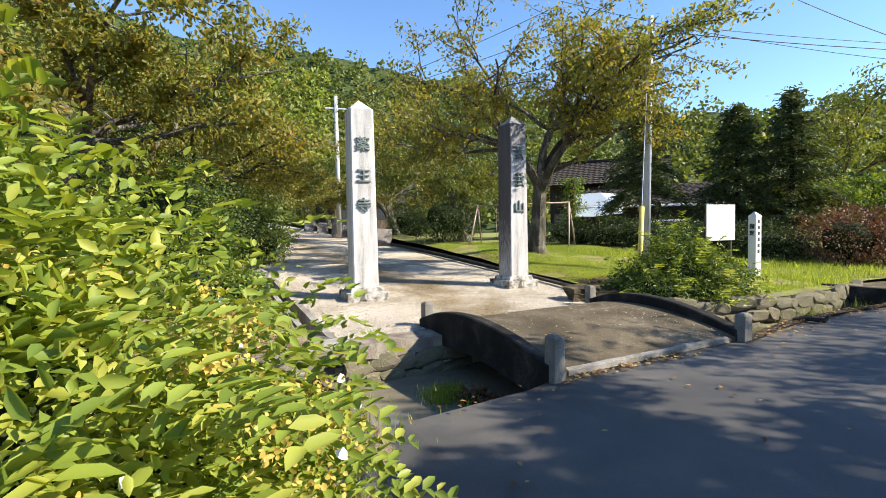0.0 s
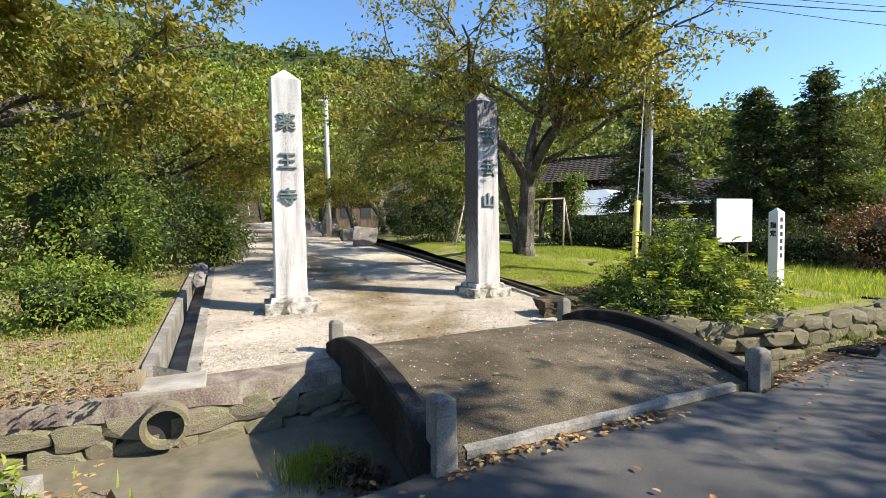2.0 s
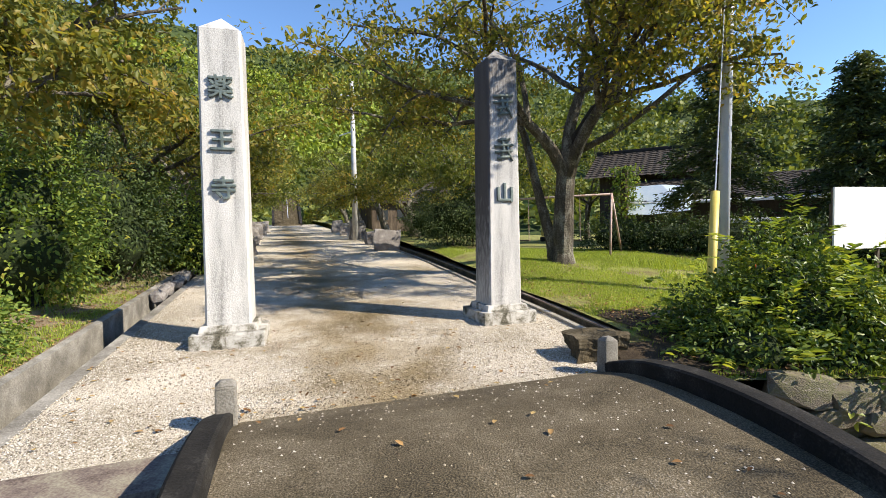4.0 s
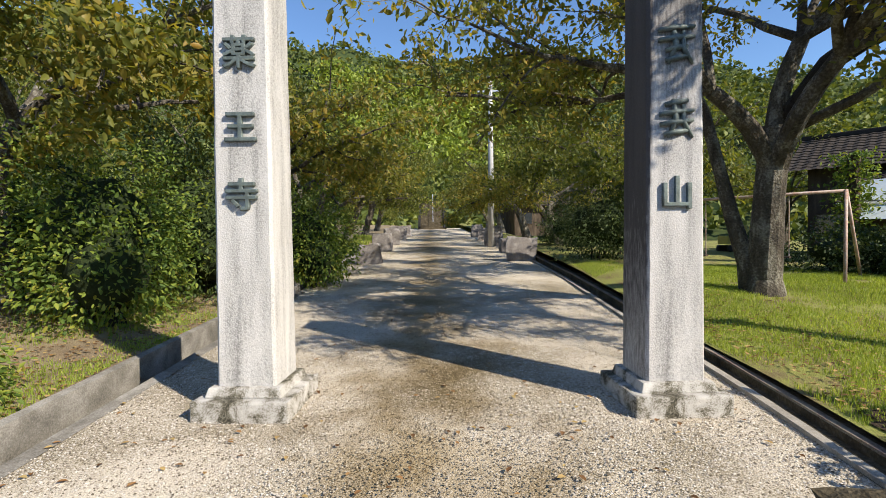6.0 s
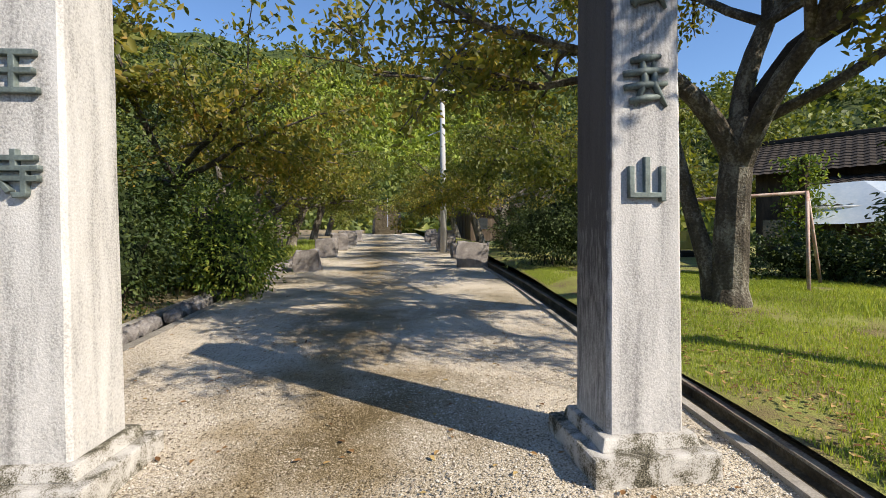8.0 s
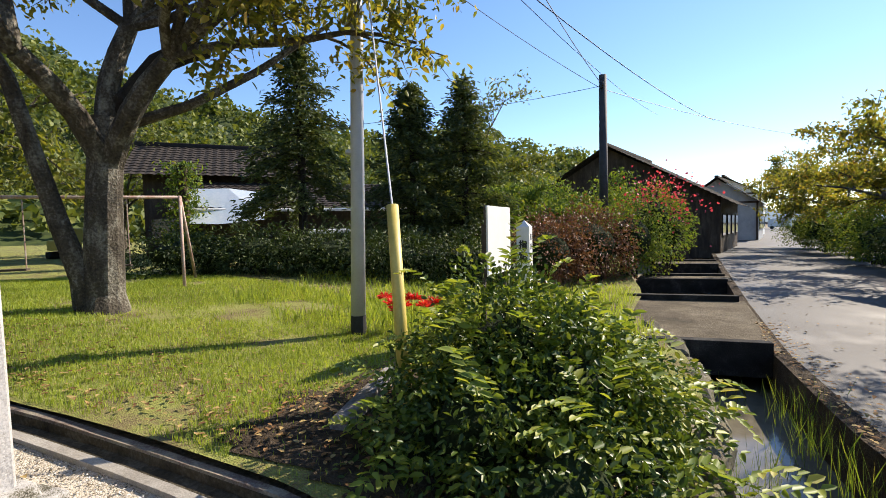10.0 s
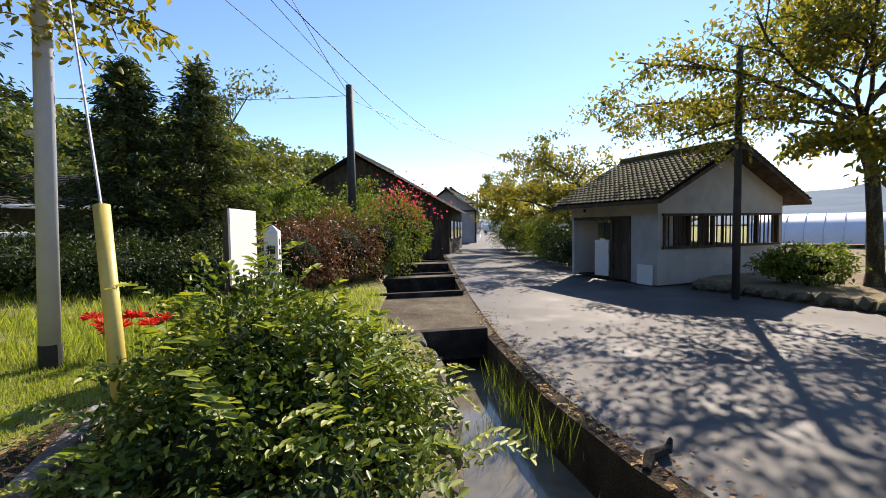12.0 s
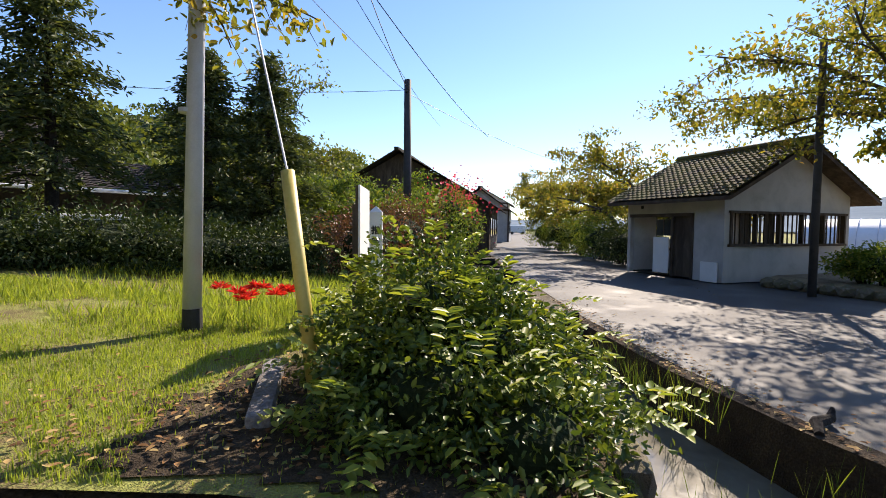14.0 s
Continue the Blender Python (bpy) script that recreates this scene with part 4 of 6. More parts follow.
    part("crown", leaf_mesh("crown", leaves, leaf, mat, seed=seed, droop=0.5, fine=fine), mat, t)
    return t


def bush(name, at, blobs, label, mat, leaf=0.07, count=9000, seed=1, core=None, frond=0, cat="bush", width=0.45, group="", frond_size=1.0):
    """A shrub: leaves on the shells of several lumps over twigs and a shade-dark core; fronds of paired leaflets where
    asked.
    """
    g = np.random.default_rng(seed)
    t = thing(name, at, label, cat, group)
    vol = np.array([b[3] * b[4] for b in blobs])
    pts, nrm = [], []
    for (x, y, z, rx, rz), share in zip(blobs, vol / vol.sum()):
        n = int(count * share)
        d = g.normal(size=(n, 3))
        d /= np.linalg.norm(d, axis=1)[:, None]
        lump = 1 + 0.22 * np.sin(d[:, 0] * 5 + seed) * np.cos(d[:, 1] * 6 + x) + 0.14 * np.sin(d[:, 2] * 11 + d[:, 0] * 7)
        rr = (1 - 0.32 * g.random(n) ** 1.6) * lump + g.normal(0, 0.035, n)
        p = d * rr[:, None] * np.array([rx, rx, rz]) + np.array([x, y, z])
        ok = p[:, 2] > 0.0
        pts.append(p[ok])
        nrm.append(d[ok])
    pts, nrm = np.concatenate(pts), np.concatenate(nrm)
    part("foliage", leaf_mesh("foliage", pts, leaf, mat, axis=nrm + 0.7 * g.normal(size=nrm.shape), droop=0.35, seed=seed, width=width), mat, t)
    wood = Buf()
    r = random.Random(seed)
    for (x, y, z, rx, rz) in blobs:
        for k in range(7):
            e = Vector((x + r.uniform(-0.5, 0.5) * rx, y + r.uniform(-0.5, 0.5) * rx, z + r.uniform(0.1, 0.5) * rz))
            b0 = Vector((x * 0.8 + r.uniform(-0.2, 0.2) * rx, y * 0.8 + r.uniform(-0.2, 0.2) * rx, -0.1))
            wood.tube([b0, b0.lerp(e, 0.5) + Vector((r.uniform(-0.1, 0.1), r.uniform(-0.1, 0.1), 0.1)), e], [0.025, 0.017, 0.006], 5, False)
    part("branched_stem", wood, DARK_BARK, t)
    # Solid lumps fill the heart, coloured dark as the shade among leaves.
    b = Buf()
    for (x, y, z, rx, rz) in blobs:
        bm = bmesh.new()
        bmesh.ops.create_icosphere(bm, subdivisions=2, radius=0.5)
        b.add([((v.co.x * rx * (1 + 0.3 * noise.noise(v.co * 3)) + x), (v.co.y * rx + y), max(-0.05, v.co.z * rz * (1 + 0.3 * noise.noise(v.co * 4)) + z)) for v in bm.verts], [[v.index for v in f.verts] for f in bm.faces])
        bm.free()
    part("shade_core", b, CORE, t)
    if frond:
        cs, ax = [], []
        for k in range(frond):
            i = r.randrange(len(pts))
            o, d = Vector(pts[i]), (Vector(nrm[i]) + Vector((r.uniform(-0.5, 0.5), r.uniform(-0.5, 0.5), r.uniform(-0.1, 0.5)))).normalized()
            side = d.cross(Vector((0, 0, 1))).normalized()
            ln = r.uniform(0.22, 0.42) * frond_size
            for m in range(8):
                f = m / 7
                c = o + d * ln * f + Vector((0, 0, 0.08 * math.sin(2.2 * f) - 0.16 * f * f))
                for sg in (-1, 1):
                    a = (d * 0.55 + side * sg).normalized()
                    cs.append(c + a * 0.042 * frond_size)
                    ax.append(a)
        part("fronds", leaf_mesh("fronds", cs, 0.088 * frond_size, L_BRIGHT, axis=np.array(ax) * 4, droop=0.5, seed=seed + 1, width=0.4, up=1.6), mat, t, "drooping pinnate leaf sprays")
    return t


def blades(name, spots, height, mat, label, seed=1, width=0.012, cat="grass", bend=0.4):
    """Grass: slim bent blades in one mesh."""
    g = np.random.default_rng(seed)
    c = np.asarray(spots, float)
    n = len(c)
    h = (np.broadcast_to(np.asarray(height, float), (n,)) * g.uniform(0.5, 1.3, n))[:, None]
    an = g.uniform(0, 2 * np.pi, n)
    side = np.stack([np.cos(an), np.sin(an), 0 * an], 1) * width
    ln = np.stack([-np.sin(an), np.cos(an), 0 * an], 1) * g.uniform(-0.5, 0.5, n)[:, None]
    upv = np.array([0, 0, 1.0])
    v = np.empty((n, 4, 3))
    v[:, 0] = c - side
    v[:, 1] = c + side
    v[:, 2] = c + upv * h * 0.6 + ln * h * bend + side * 0.6
    v[:, 3] = c + upv * h + ln * h
    me = bpy.data.meshes.new(name)
    me.vertices.add(4 * n)
    me.vertices.foreach_set("co", v.ravel())
    idx = (np.arange(n) * 4)[:, None] + np.array([0, 1, 2, 0, 2, 3])[None]
    me.loops.add(6 * n)
    me.loops.foreach_set("vertex_index", idx.ravel().astype(np.int32))
    me.polygons.add(2 * n)
    me.polygons.foreach_set("loop_start", np.arange(0, 6 * n, 3, dtype=np.int32))
    me.update(calc_edges=True)
    me.validate()
    me.materials.append(mat)
    return tagged(new(name, me), label, cat, kind="stuff")


def conifer(name, at, h, reach, label, seed, first=0.15, droop=0.25, n_leaf=16):
    """A trunk with whorls of drooping needle sprays."""
    r = random.Random(seed)
    t = thing(name, at, label, "tree")
    wood = Buf().tube([(0, 0, -0.1), (0.03, 0, h * 0.5), (0, 0.02, h)], [0.16, 0.1, 0.02], 8)
    cs, ax = [], []
    k = 0
    z = h * first
    while z < h * 0.99:
        f = (z / h - first) / (1 - first)
        ln = reach * (1 - f) ** 0.75 * r.uniform(0.6, 1.15) + 0.15
        an = k * 2.4 + r.uniform(-0.4, 0.4)
        d = Vector((math.cos(an), math.sin(an), r.uniform(-0.1, 0.35)))
        q, qr = bough(r, (0, 0, z), d, ln, 0.025, 0.006, 5, 0.12, -droop * 0.4)
        wood.tube(q, qr, 4, False)
        for m in range(int(n_leaf * (4 + ln * 5))):
            g = r.uniform(0.8, 4.99)
            p = q[int(g)].lerp(q[int(g) + 1], g - int(g))
            cs.append((p.x + r.gauss(0, 0.14), p.y + r.gauss(0, 0.14), p.z + r.gauss(0, 0.1)))
            ax.append((d.x + r.gauss(0, 0.6), d.y + r.gauss(0, 0.6), r.gauss(0, 0.4)))
        z += h * r.uniform(0.006, 0.016)
        k += 1
    part("trunk", wood, DARK_BARK, t)
    part("crown", leaf_mesh("crown", cs, 0.17, L_CONIFER, axis=ax, seed=seed, width=0.3, droop=0.3), L_CONIFER, t)
    return t


def zl(x, y):
    """The lawn's height at a place of the plan."""
    return z_lawn(CR * x + SR * y, -SR * x + CR * y)


# cherries by the gate and along the approach
gate_cherry = broad_tree("cherry_tree", (3.05, 15.7, zl(3.05, 15.7) - 0.02), "old cherry tree, leaves turning yellow, standing on the lawn", 9.0, 3.6, 0.23, 2.75, 4, L_CHERRY, 0.12, 31, 11, (0.16, -0.05),
           aims=[(2.2, -4.9, 3.3), (1.5, -5.3, 2.9), (-4.4, -2.9, 1.0), (2.1, -3.7, 1.6), (2.6, -3.2, 2.6), (1.4, -3.9, 3.2), (2.6, -1.8, 3.2), (-4.3, -2.2, 2.4), (-4.3, -0.6, 2.7), (-3.0, -3.2, 3.2), (0.6, -3.0, 3.7), (-2.5, 2.0, 3.4), (0.4, 0.4, 5.6), (-1.6, -0.6, 5.0), (1.6, 0.2, 4.6)], group="cherry trees", scatter=0.16, clear=2.2, rise=0.8)
part("cut_limb", rough_up(Buf().tube([(0.12, 0, 2.3), (0.42, -0.12, 3.0), (0.8, -0.22, 3.62), (1.15, -0.3, 3.86), (1.45, -0.34, 3.95)], [0.19, 0.16, 0.155, 0.15, 0.13], 10), 0.04, 4), DARK_BARK, gate_cherry, "blackened stump of a cut limb")
part("long_branch", Buf().tube([(0.2, -0.1, 2.6), (1.1, -0.5, 3.0), (2.0, -0.8, 3.6), (3.2, -1.2, 4.6)], [0.09, 0.075, 0.06, 0.03], 7), BARK, gate_cherry)
part("second_stem", rough_up(Buf().tube([(-0.12, 0.05, -0.1), (-0.22, 0.08, 0.5), (-0.42, 0.12, 1.3), (-0.62, 0.17, 2.2), (-0.85, 0.22, 3.2), (-1.3, 0.1, 4.2)], [0.22, 0.15, 0.12, 0.11, 0.085, 0.04], 10), 0.03, 3), BARK, gate_cherry)
broad_tree("cherry_tree", (-8.5, 10.1, zl(-8.5, 10.1)), "old cherry tree spreading over the canal bank", 7.2, 4.6, 0.28, 1.9, 7, L_CHERRY, 0.14, 60, 12, (0.2, -0.2),
           aims=[(3.2, -4.4, 3.5), (2.4, -2.6, 4.0), (1.6, -0.9, 3.6), (2.2, -5.0, 3.5)], group="cherry trees", scatter=0.18)
AVENUE = [(-0.4, 18.8, 21), (-0.8, 25.5, 22), (-0.6, 33, 23), (-0.8, 42, 24), (-1.0, 52, 25), (11.3, 20.0, 26), (10.4, 27, 27), (10.6, 35, 28), (10.4, 44, 29), (10.6, 53, 30)]
for u, s, sd in AVENUE:
    toward = 1 if u < 4 else -1
    broad_tree("cherry_tree", P3(u, s, z_lawn(u, s)), "cherry tree lining the gravel approach", 6.6, 4.2, 0.25, 1.6, 5, L_CHERRY if sd in (21, 27, 29) else L_CHERRY_GREEN, 0.17, 31, sd, (0.35 * toward, 0.15 * toward),
               aims=[(3.2 * toward * CR, 3.2 * toward * SR, 2.0), (2.7 * toward * CR + 1.4, 2.7 * toward * SR - 2.4, 2.2), (2.8 * toward * CR - 1.0, 2.8 * toward * SR + 1.6, 2.6)], group="cherry trees", scatter=0.2, fine=False)
broad_tree("cherry_tree", (14.9, 0.6, 0.15), "large cherry tree in the raised bed by the shed", 8.6, 4.6, 0.15, 2.7, 7, L_CHERRY, 0.13, 30, 41, (0.1, 0.1), aims=[(-1.2, 4.4, 0.6), (-2.6, 4.2, 2.2), (-0.8, 4.8, 3.0), (-4.2, 2.2, 3.2), (-4.4, 0.2, 2.6)], group="cherry trees", scatter=0.18)
broad_tree("cherry_tree", (10.4, -1.2, 0.15), "cherry tree shading the road", 8.0, 4.0, 0.28, 2.3, 8, L_CHERRY, 0.16, 66, 42, aims=[(0.0, 3.0, 2.8), (-2.6, 2.0, 2.6), (-1.0, 1.0, 4.0)], group="cherry trees", scatter=0.18)
for x, y, sd in ((23.5, 5.8, 43), (27.5, 7.2, 44), (32.5, 9.2, 45), (38.5, 10.6, 46)):
    broad_tree("cherry_tree", (x, y, 0), "thin-leaved cherry tree beside the road", 6.4, 3.9, 0.2, 1.3, 7, L_CHERRY, 0.17, 34, sd, group="cherry trees", scatter=0.18)

# shrubs
bush("pinnate_bush", (4.85, 9.9, -0.08), [(0.1, 0.0, 0.64, 0.68, 0.76), (0.6, -0.25, 0.4, 0.68, 0.58), (0.05, -0.5, 0.42, 0.7, 0.6), (-0.1, 0.38, 0.36, 0.62, 0.56), (-0.6, -0.3, 0.3, 0.7, 0.55), (-0.75, -1.0, 0.15, 0.6, 0.45), (0.5, -0.55, 0.3, 0.75, 0.5), (0.05, -1.0, 0.02, 0.62, 0.42), (-0.85, 0.1, 0.05, 0.5, 0.38)], "dense leafy bush with pinnate sprays beside the bridge", L_GLOSSY, 0.062, 24000, 51, frond=230, frond_size=1.15)
bush("roadside_bush", (-1.8, 1.42, -0.24), [(0, 0, 0.98, 1.1, 1.14), (0.62, 0.32, 0.4, 0.76, 0.66), (0.25, -0.6, 0.7, 0.9, 1.0), (-0.9, 0.3, 1.05, 1.0, 1.1)], "bright overgrown bush at the road's edge", L_BRIGHT, 0.062, 33000, 52, frond=700, frond_size=1.1)
rb = bpy.data.objects["roadside_bush"]
g = np.random.default_rng(77)
d = g.normal(size=(100, 3))
d /= np.linalg.norm(d, axis=1)[:, None]
d[:, 2] = np.abs(d[:, 2])
heads = d * np.array([1.2, 1.15, 1.0]) + np.array([0.25, 0.0, 0.55])
part("ochre_bloom", leaf_mesh("ochre_bloom", (heads[:, None] + g.normal(0, 0.05, (100, 50, 3)) * np.array([1, 1, 0.5])).reshape(-1, 3), 0.022, L_BUD, seed=78, width=0.8), L_BUD, rb, "ochre flower buds in flat heads")
part("blossom", leaf_mesh("blossom", d[:40] * np.array([1.2, 1.1, 0.95]) + np.array([0.3, 0.1, 0.6]), 0.04, L_WHITE, seed=79, width=0.9), L_WHITE, rb, "a few white blossoms")
bush("low_bush", (-4.1, 7.55, 0.02), [(0, 0, 0.45, 0.8, 0.6), (0.5, 0.3, 0.35, 0.55, 0.45)], "low rounded shrub on the bank", L_BUSH, 0.06, 6000, 53)
for k, (x, y, rx, rz) in enumerate(((-6.4, 10.6, 1.5, 1.7), (-7.2, 13.0, 1.7, 1.8), (-6.6, 15.4, 1.3, 1.4), (-9.3, 15.5, 2.0, 2.0), (-9.6, 9.0, 2.2, 1.9), (-12, 12, 2.5, 2.4))):
    bush("evergreen_shrub", (x, y, zl(x, y) - 0.1), [(0, 0, rz * 0.85, rx, rz), (rx * 0.5, -0.3, rz * 0.5, rx * 0.7, rz * 0.6), (-0.4, rx * 0.5, rz * 0.6, rx * 0.7, rz * 0.7)], "tall dark evergreen shrub", L_DARK if k in (1, 3, 5) else L_BUSH, 0.09, 9000, 60 + k, group="evergreen shrubs on the bank")
for k, (u, s, rx, rz) in enumerate(((9.35, 18.2, 1.5, 1.3), (-2.6, 22.5, 1.2, 1.1), (-2.4, 30, 1.3, 1.1), (10.2, 24.5, 1.2, 1.0))):
    bush("rounded_shrub", P3(u, s, z_lawn(u, s) - 0.05), [(0, 0, rz * 0.85, rx, rz), (0.5, 0.4, rz * 0.7, rx * 0.8, rz * 0.8)], "clipped dark round shrub beside the path", L_DARK if k in (0, 3) else L_BUSH, 0.08, 8000, 70 + k, group="rounded shrubs")
for k, (x, y, rx, rz) in enumerate(((6.6, 18.6, 1.1, 0.74), (8.0, 17.6, 1.1, 0.78), (9.5, 16.8, 1.1, 0.8), (10.8, 15.8, 1.1, 0.85), (5.2, 20.0, 1.1, 0.7))):
    bush("dark_hedge", (x, y, zl(x, y) - 0.1), [(0, 0, rz * 0.8, rx, rz), (0.7, -0.4, rz * 0.7, rx * 0.8, rz * 0.8)], "shaded dark hedge at the back of the lawn", L_DARK, 0.08, 5000, 80 + k, group="hedge behind the lawn")
for k, (x, y, rx, rz) in enumerate(((12.2, 14.2, 1.2, 1.05), (14.0, 13.9, 1.3, 1.2), (15.8, 13.6, 1.3, 1.3))):
    bush("maroon_hedge", (x, y, 0), [(0, 0, rz * 0.85, rx, rz), (0.6, 0.3, rz * 0.8, rx * 0.8, rz * 0.9)], "reddish brown hedge beside the canal", L_MAROON if k < 2 else L_BUSH, 0.08, 6000, 90 + k, group="maroon hedge")
t = bush("crape_myrtle", (17.4, 13.5, 0), [(0, 0, 1.7, 1.0, 1.2), (0.6, -0.3, 1.3, 0.8, 1.0)], "crape myrtle shrub with pink blossom", L_BUSH, 0.09, 4000, 95)
part("blossom", leaf_mesh("blossom", np.random.default_rng(3).normal(size=(520, 3)) * np.array([0.6, 0.6, 0.45]) + np.array([0.1, -0.2, 2.3]), 0.09, L_PINK, seed=4, width=0.8), L_PINK, t, "deep pink blossom")
for k, (x, y, rx, rz) in enumerate(((14.9, 1.9, 0.9, 0.5), (13.2, -0.6, 1.1, 0.7), (15.5, -1.5, 1.2, 0.8), (21.2, 7.2, 1.1, 0.95), (24, 8.0, 1.4, 1.1), (27.4, 8.9, 1.5, 1.2), (31, 10.2, 1.6, 1.3), (36, 11.6, 1.8, 1.3))):
    bush("bed_shrub", (x, y, 0.15 if k < 3 else 0), [(0, 0, rz * 0.8, rx, rz), (0.5, 0.4, rz * 0.7, rx * 0.7, rz * 0.8)], "dusty shrub in the roadside bed", L_BUSH if k != 3 else L_DARK, 0.09, 4500, 100 + k, group="roadside shrubs")
conifer("conifer", (13.3, 18.0, 0.1), 6.3, 2.1, "tall dark conifer behind the sign board", 111)
conifer("conifer", (11.7, 18.8, 0.1), 6.0, 2.0, "dark conifer with ragged outline", 112)
conifer("pine_tree", (8.5, 20.0, 0.3), 6.8, 2.3, "layered pine in front of the farmhouse", 113, 0.3, 0.4)
broad_tree("orchard_tree", (16.4, 17.6, 0), "leafy garden tree with upright twigs", 3.2, 2.3, 0.14, 1.0, 6, L_BUSH, 0.13, 50, 114, rise=0.7)
broad_tree("orchard_tree", (19.0, 17.4, 0), "leafy garden tree with upright twigs", 3.0, 2.2, 0.14, 1.0, 6, L_BUSH, 0.13, 50, 115, rise=0.7)
for x, y, sd in ((1.5, 33.0, 119), (20, 24, 120), (-14, 20, 121), (-18, 14, 122), (-15, 27, 123), (-20, 33, 124), (7, 36, 126), (-3, 40, 127), (-26, 22, 128), (2, 45, 129)):
    broad_tree("garden_tree", (x, y, 0.2 + z_path(-SR * x + CR * y) if x < 3 else 0.2), "dense green tree behind the approach", 7.0, 3.6, 0.2, 1.6, 7, L_DARK if sd % 2 else L_CHERRY_GREEN, 0.2, 22, sd, rise=0.75, group="background trees", scatter=0.22, fine=False)

# grass
def scatter(n, seed, uv):
    g = np.random.default_rng(seed)
    out = []
    while len(out) < n:
        u, s = uv(g)
        if u < GRAVEL_LEFT - 0.45 or u > poly_at(GRAVEL_RIGHT, s) + 0.24:
            if s > poly_at(BANK_EDGE, u) + 0.05:
                x, y = P(u, s)
                near = 0.12 * sstep(1.9, 0.4, u - poly_at(GRAVEL_RIGHT, s)) if u > 3 else 0.0
                if ((u - 8.4) / 2.1) ** 2 + ((s - 6.9) / 1.5) ** 2 < 0.9 and g.random() < 0.94:
                    near = 9
                if noise.noise(Vector((x * 0.7, y * 0.7, 5))) + 0.3 * noise.noise(Vector((x * 2.6, y * 2.6, 1))) > -0.42 + near + 0.3 * g.random():
                    out.append((x, y, z_lawn(u, s) - 0.01))
    return out


blades("lawn_grass", scatter(130000, 1, lambda g: (g.uniform(6.3, 13.5), g.uniform(5.2, 17.5))), 0.06, L_GRASS, "short sunlit lawn grass", 1, 0.0045)
blades("tall_grass", scatter(8000, 2, lambda g: (g.uniform(11.0, 17), g.uniform(5.0, 12))), 0.2, L_GRASS, "taller uncut grass at the lawn's rim", 2, 0.005)
blades("bank_grass", scatter(17000, 3, lambda g: (g.uniform(-5, 1.0), g.uniform(5.5, 15))), 0.055, L_GRASS, "thin grass on the shaded bank", 3, 0.006)
blades("kerb_grass", scatter(11000, 6, lambda g: (1.0 - 1.6 * g.random() ** 1.6, g.uniform(6.6, 13.5))), 0.05, L_GRASS, "short bright grass beside the drain kerb", 6, 0.005)
blades("verge_grass", scatter(15000, 4, lambda g: (g.uniform(-4, 1.0), g.uniform(17, 40))), 0.2, L_GRASS, "bright grass under the avenue trees", 4, 0.012)

# ---- poles, signs, swings ----
def cable(pts, r=0.012, sag=0.3):
    out = []
    for a, c in zip(pts[:-1], pts[1:]):
        a, c = Vector(a), Vector(c)
        for k in range(12):
            f = k / 12
            out.append(a.lerp(c, f) - Vector((0, 0, sag * 4 * f * (1 - f))))
    out.append(Vector(pts[-1]))
    return tagged(part("overhead_cable", Buf().tube(out, [r] * len(out), 5), CABLE), "thin black overhead cable", "cable", "overhead cables")


SX, SY = 5.62, 13.1
pole = thing("street_lamp", (SX, SY, zl(SX, SY) - 0.05), "slim galvanised lamp pole with black foot on the lawn", "street lamp")
part("pole", Buf().tube([(0, 0, 0.3), (0.02, -0.15, 4.4), (0.03, -0.25, 7.0)], [0.105, 0.085, 0.06], 14), STEEL, pole, smooth=True)
part("foot_sleeve", Buf().tube([(0, 0, 0), (0, 0, 0.32)], [0.112, 0.11], 14), BLACK_PAINT, pole, "black rubber foot sleeve")
for z in (2.6, 4.4):
    part("band", Buf().tube([(0, 0, z), (0, 0, z + 0.05)], [0.11, 0.11], 14), STEEL, pole)
part("lamp_arm", Buf().tube([(0, 0, 6.05), (-0.3, 0.1, 6.1), (-0.5, 0.15, 6.05)], [0.025, 0.025, 0.02], 6), STEEL, pole)
part("lamp_head", Buf().box((-0.62, 0.2, 5.98), (0.5, 0.16, 0.09), -15), BLACK_PAINT, pole, "dark lamp head", bevel=0.02)
part("insulator", Buf().box((0, 0, 6.6), (0.5, 0.06, 0.06), 30), STEEL, pole)

guard = thing("guy_wire", (4.4, 10.62, zl(4.4, 10.62) - 0.05), "leaning guy wire in a yellow guard tube", "guy wire")
GB, GT = Vector((0, 0, 0)), Vector((0.25, 0.43, 1.82))
part("guard_tube", Buf().tube([GB, GB.lerp(GT, 0.5), GT], [0.058, 0.058, 0.058], 14), YELLOW, guard, "faded yellow plastic guard tube", smooth=True)
wire_end = Vector((SX - 4.4, SY - 10.62 - 0.2, 6.6))
part("wire", Buf().tube([GT * 0.98, GT.lerp(wire_end, 0.5), wire_end], [0.011, 0.011, 0.011], 5), STEEL, guard)
ks = thing("kerb_stone", (4.25, 10.95, zl(4.25, 10.95) - 0.06), "long pale stone lying at the bush's edge", "stone", rot=33)
part("stone_body", rough_up(Buf().box((0, 0, 0), (1.3, 0.16, 0.16)), 0.02, 5), STANDING, ks, bevel=0.02)

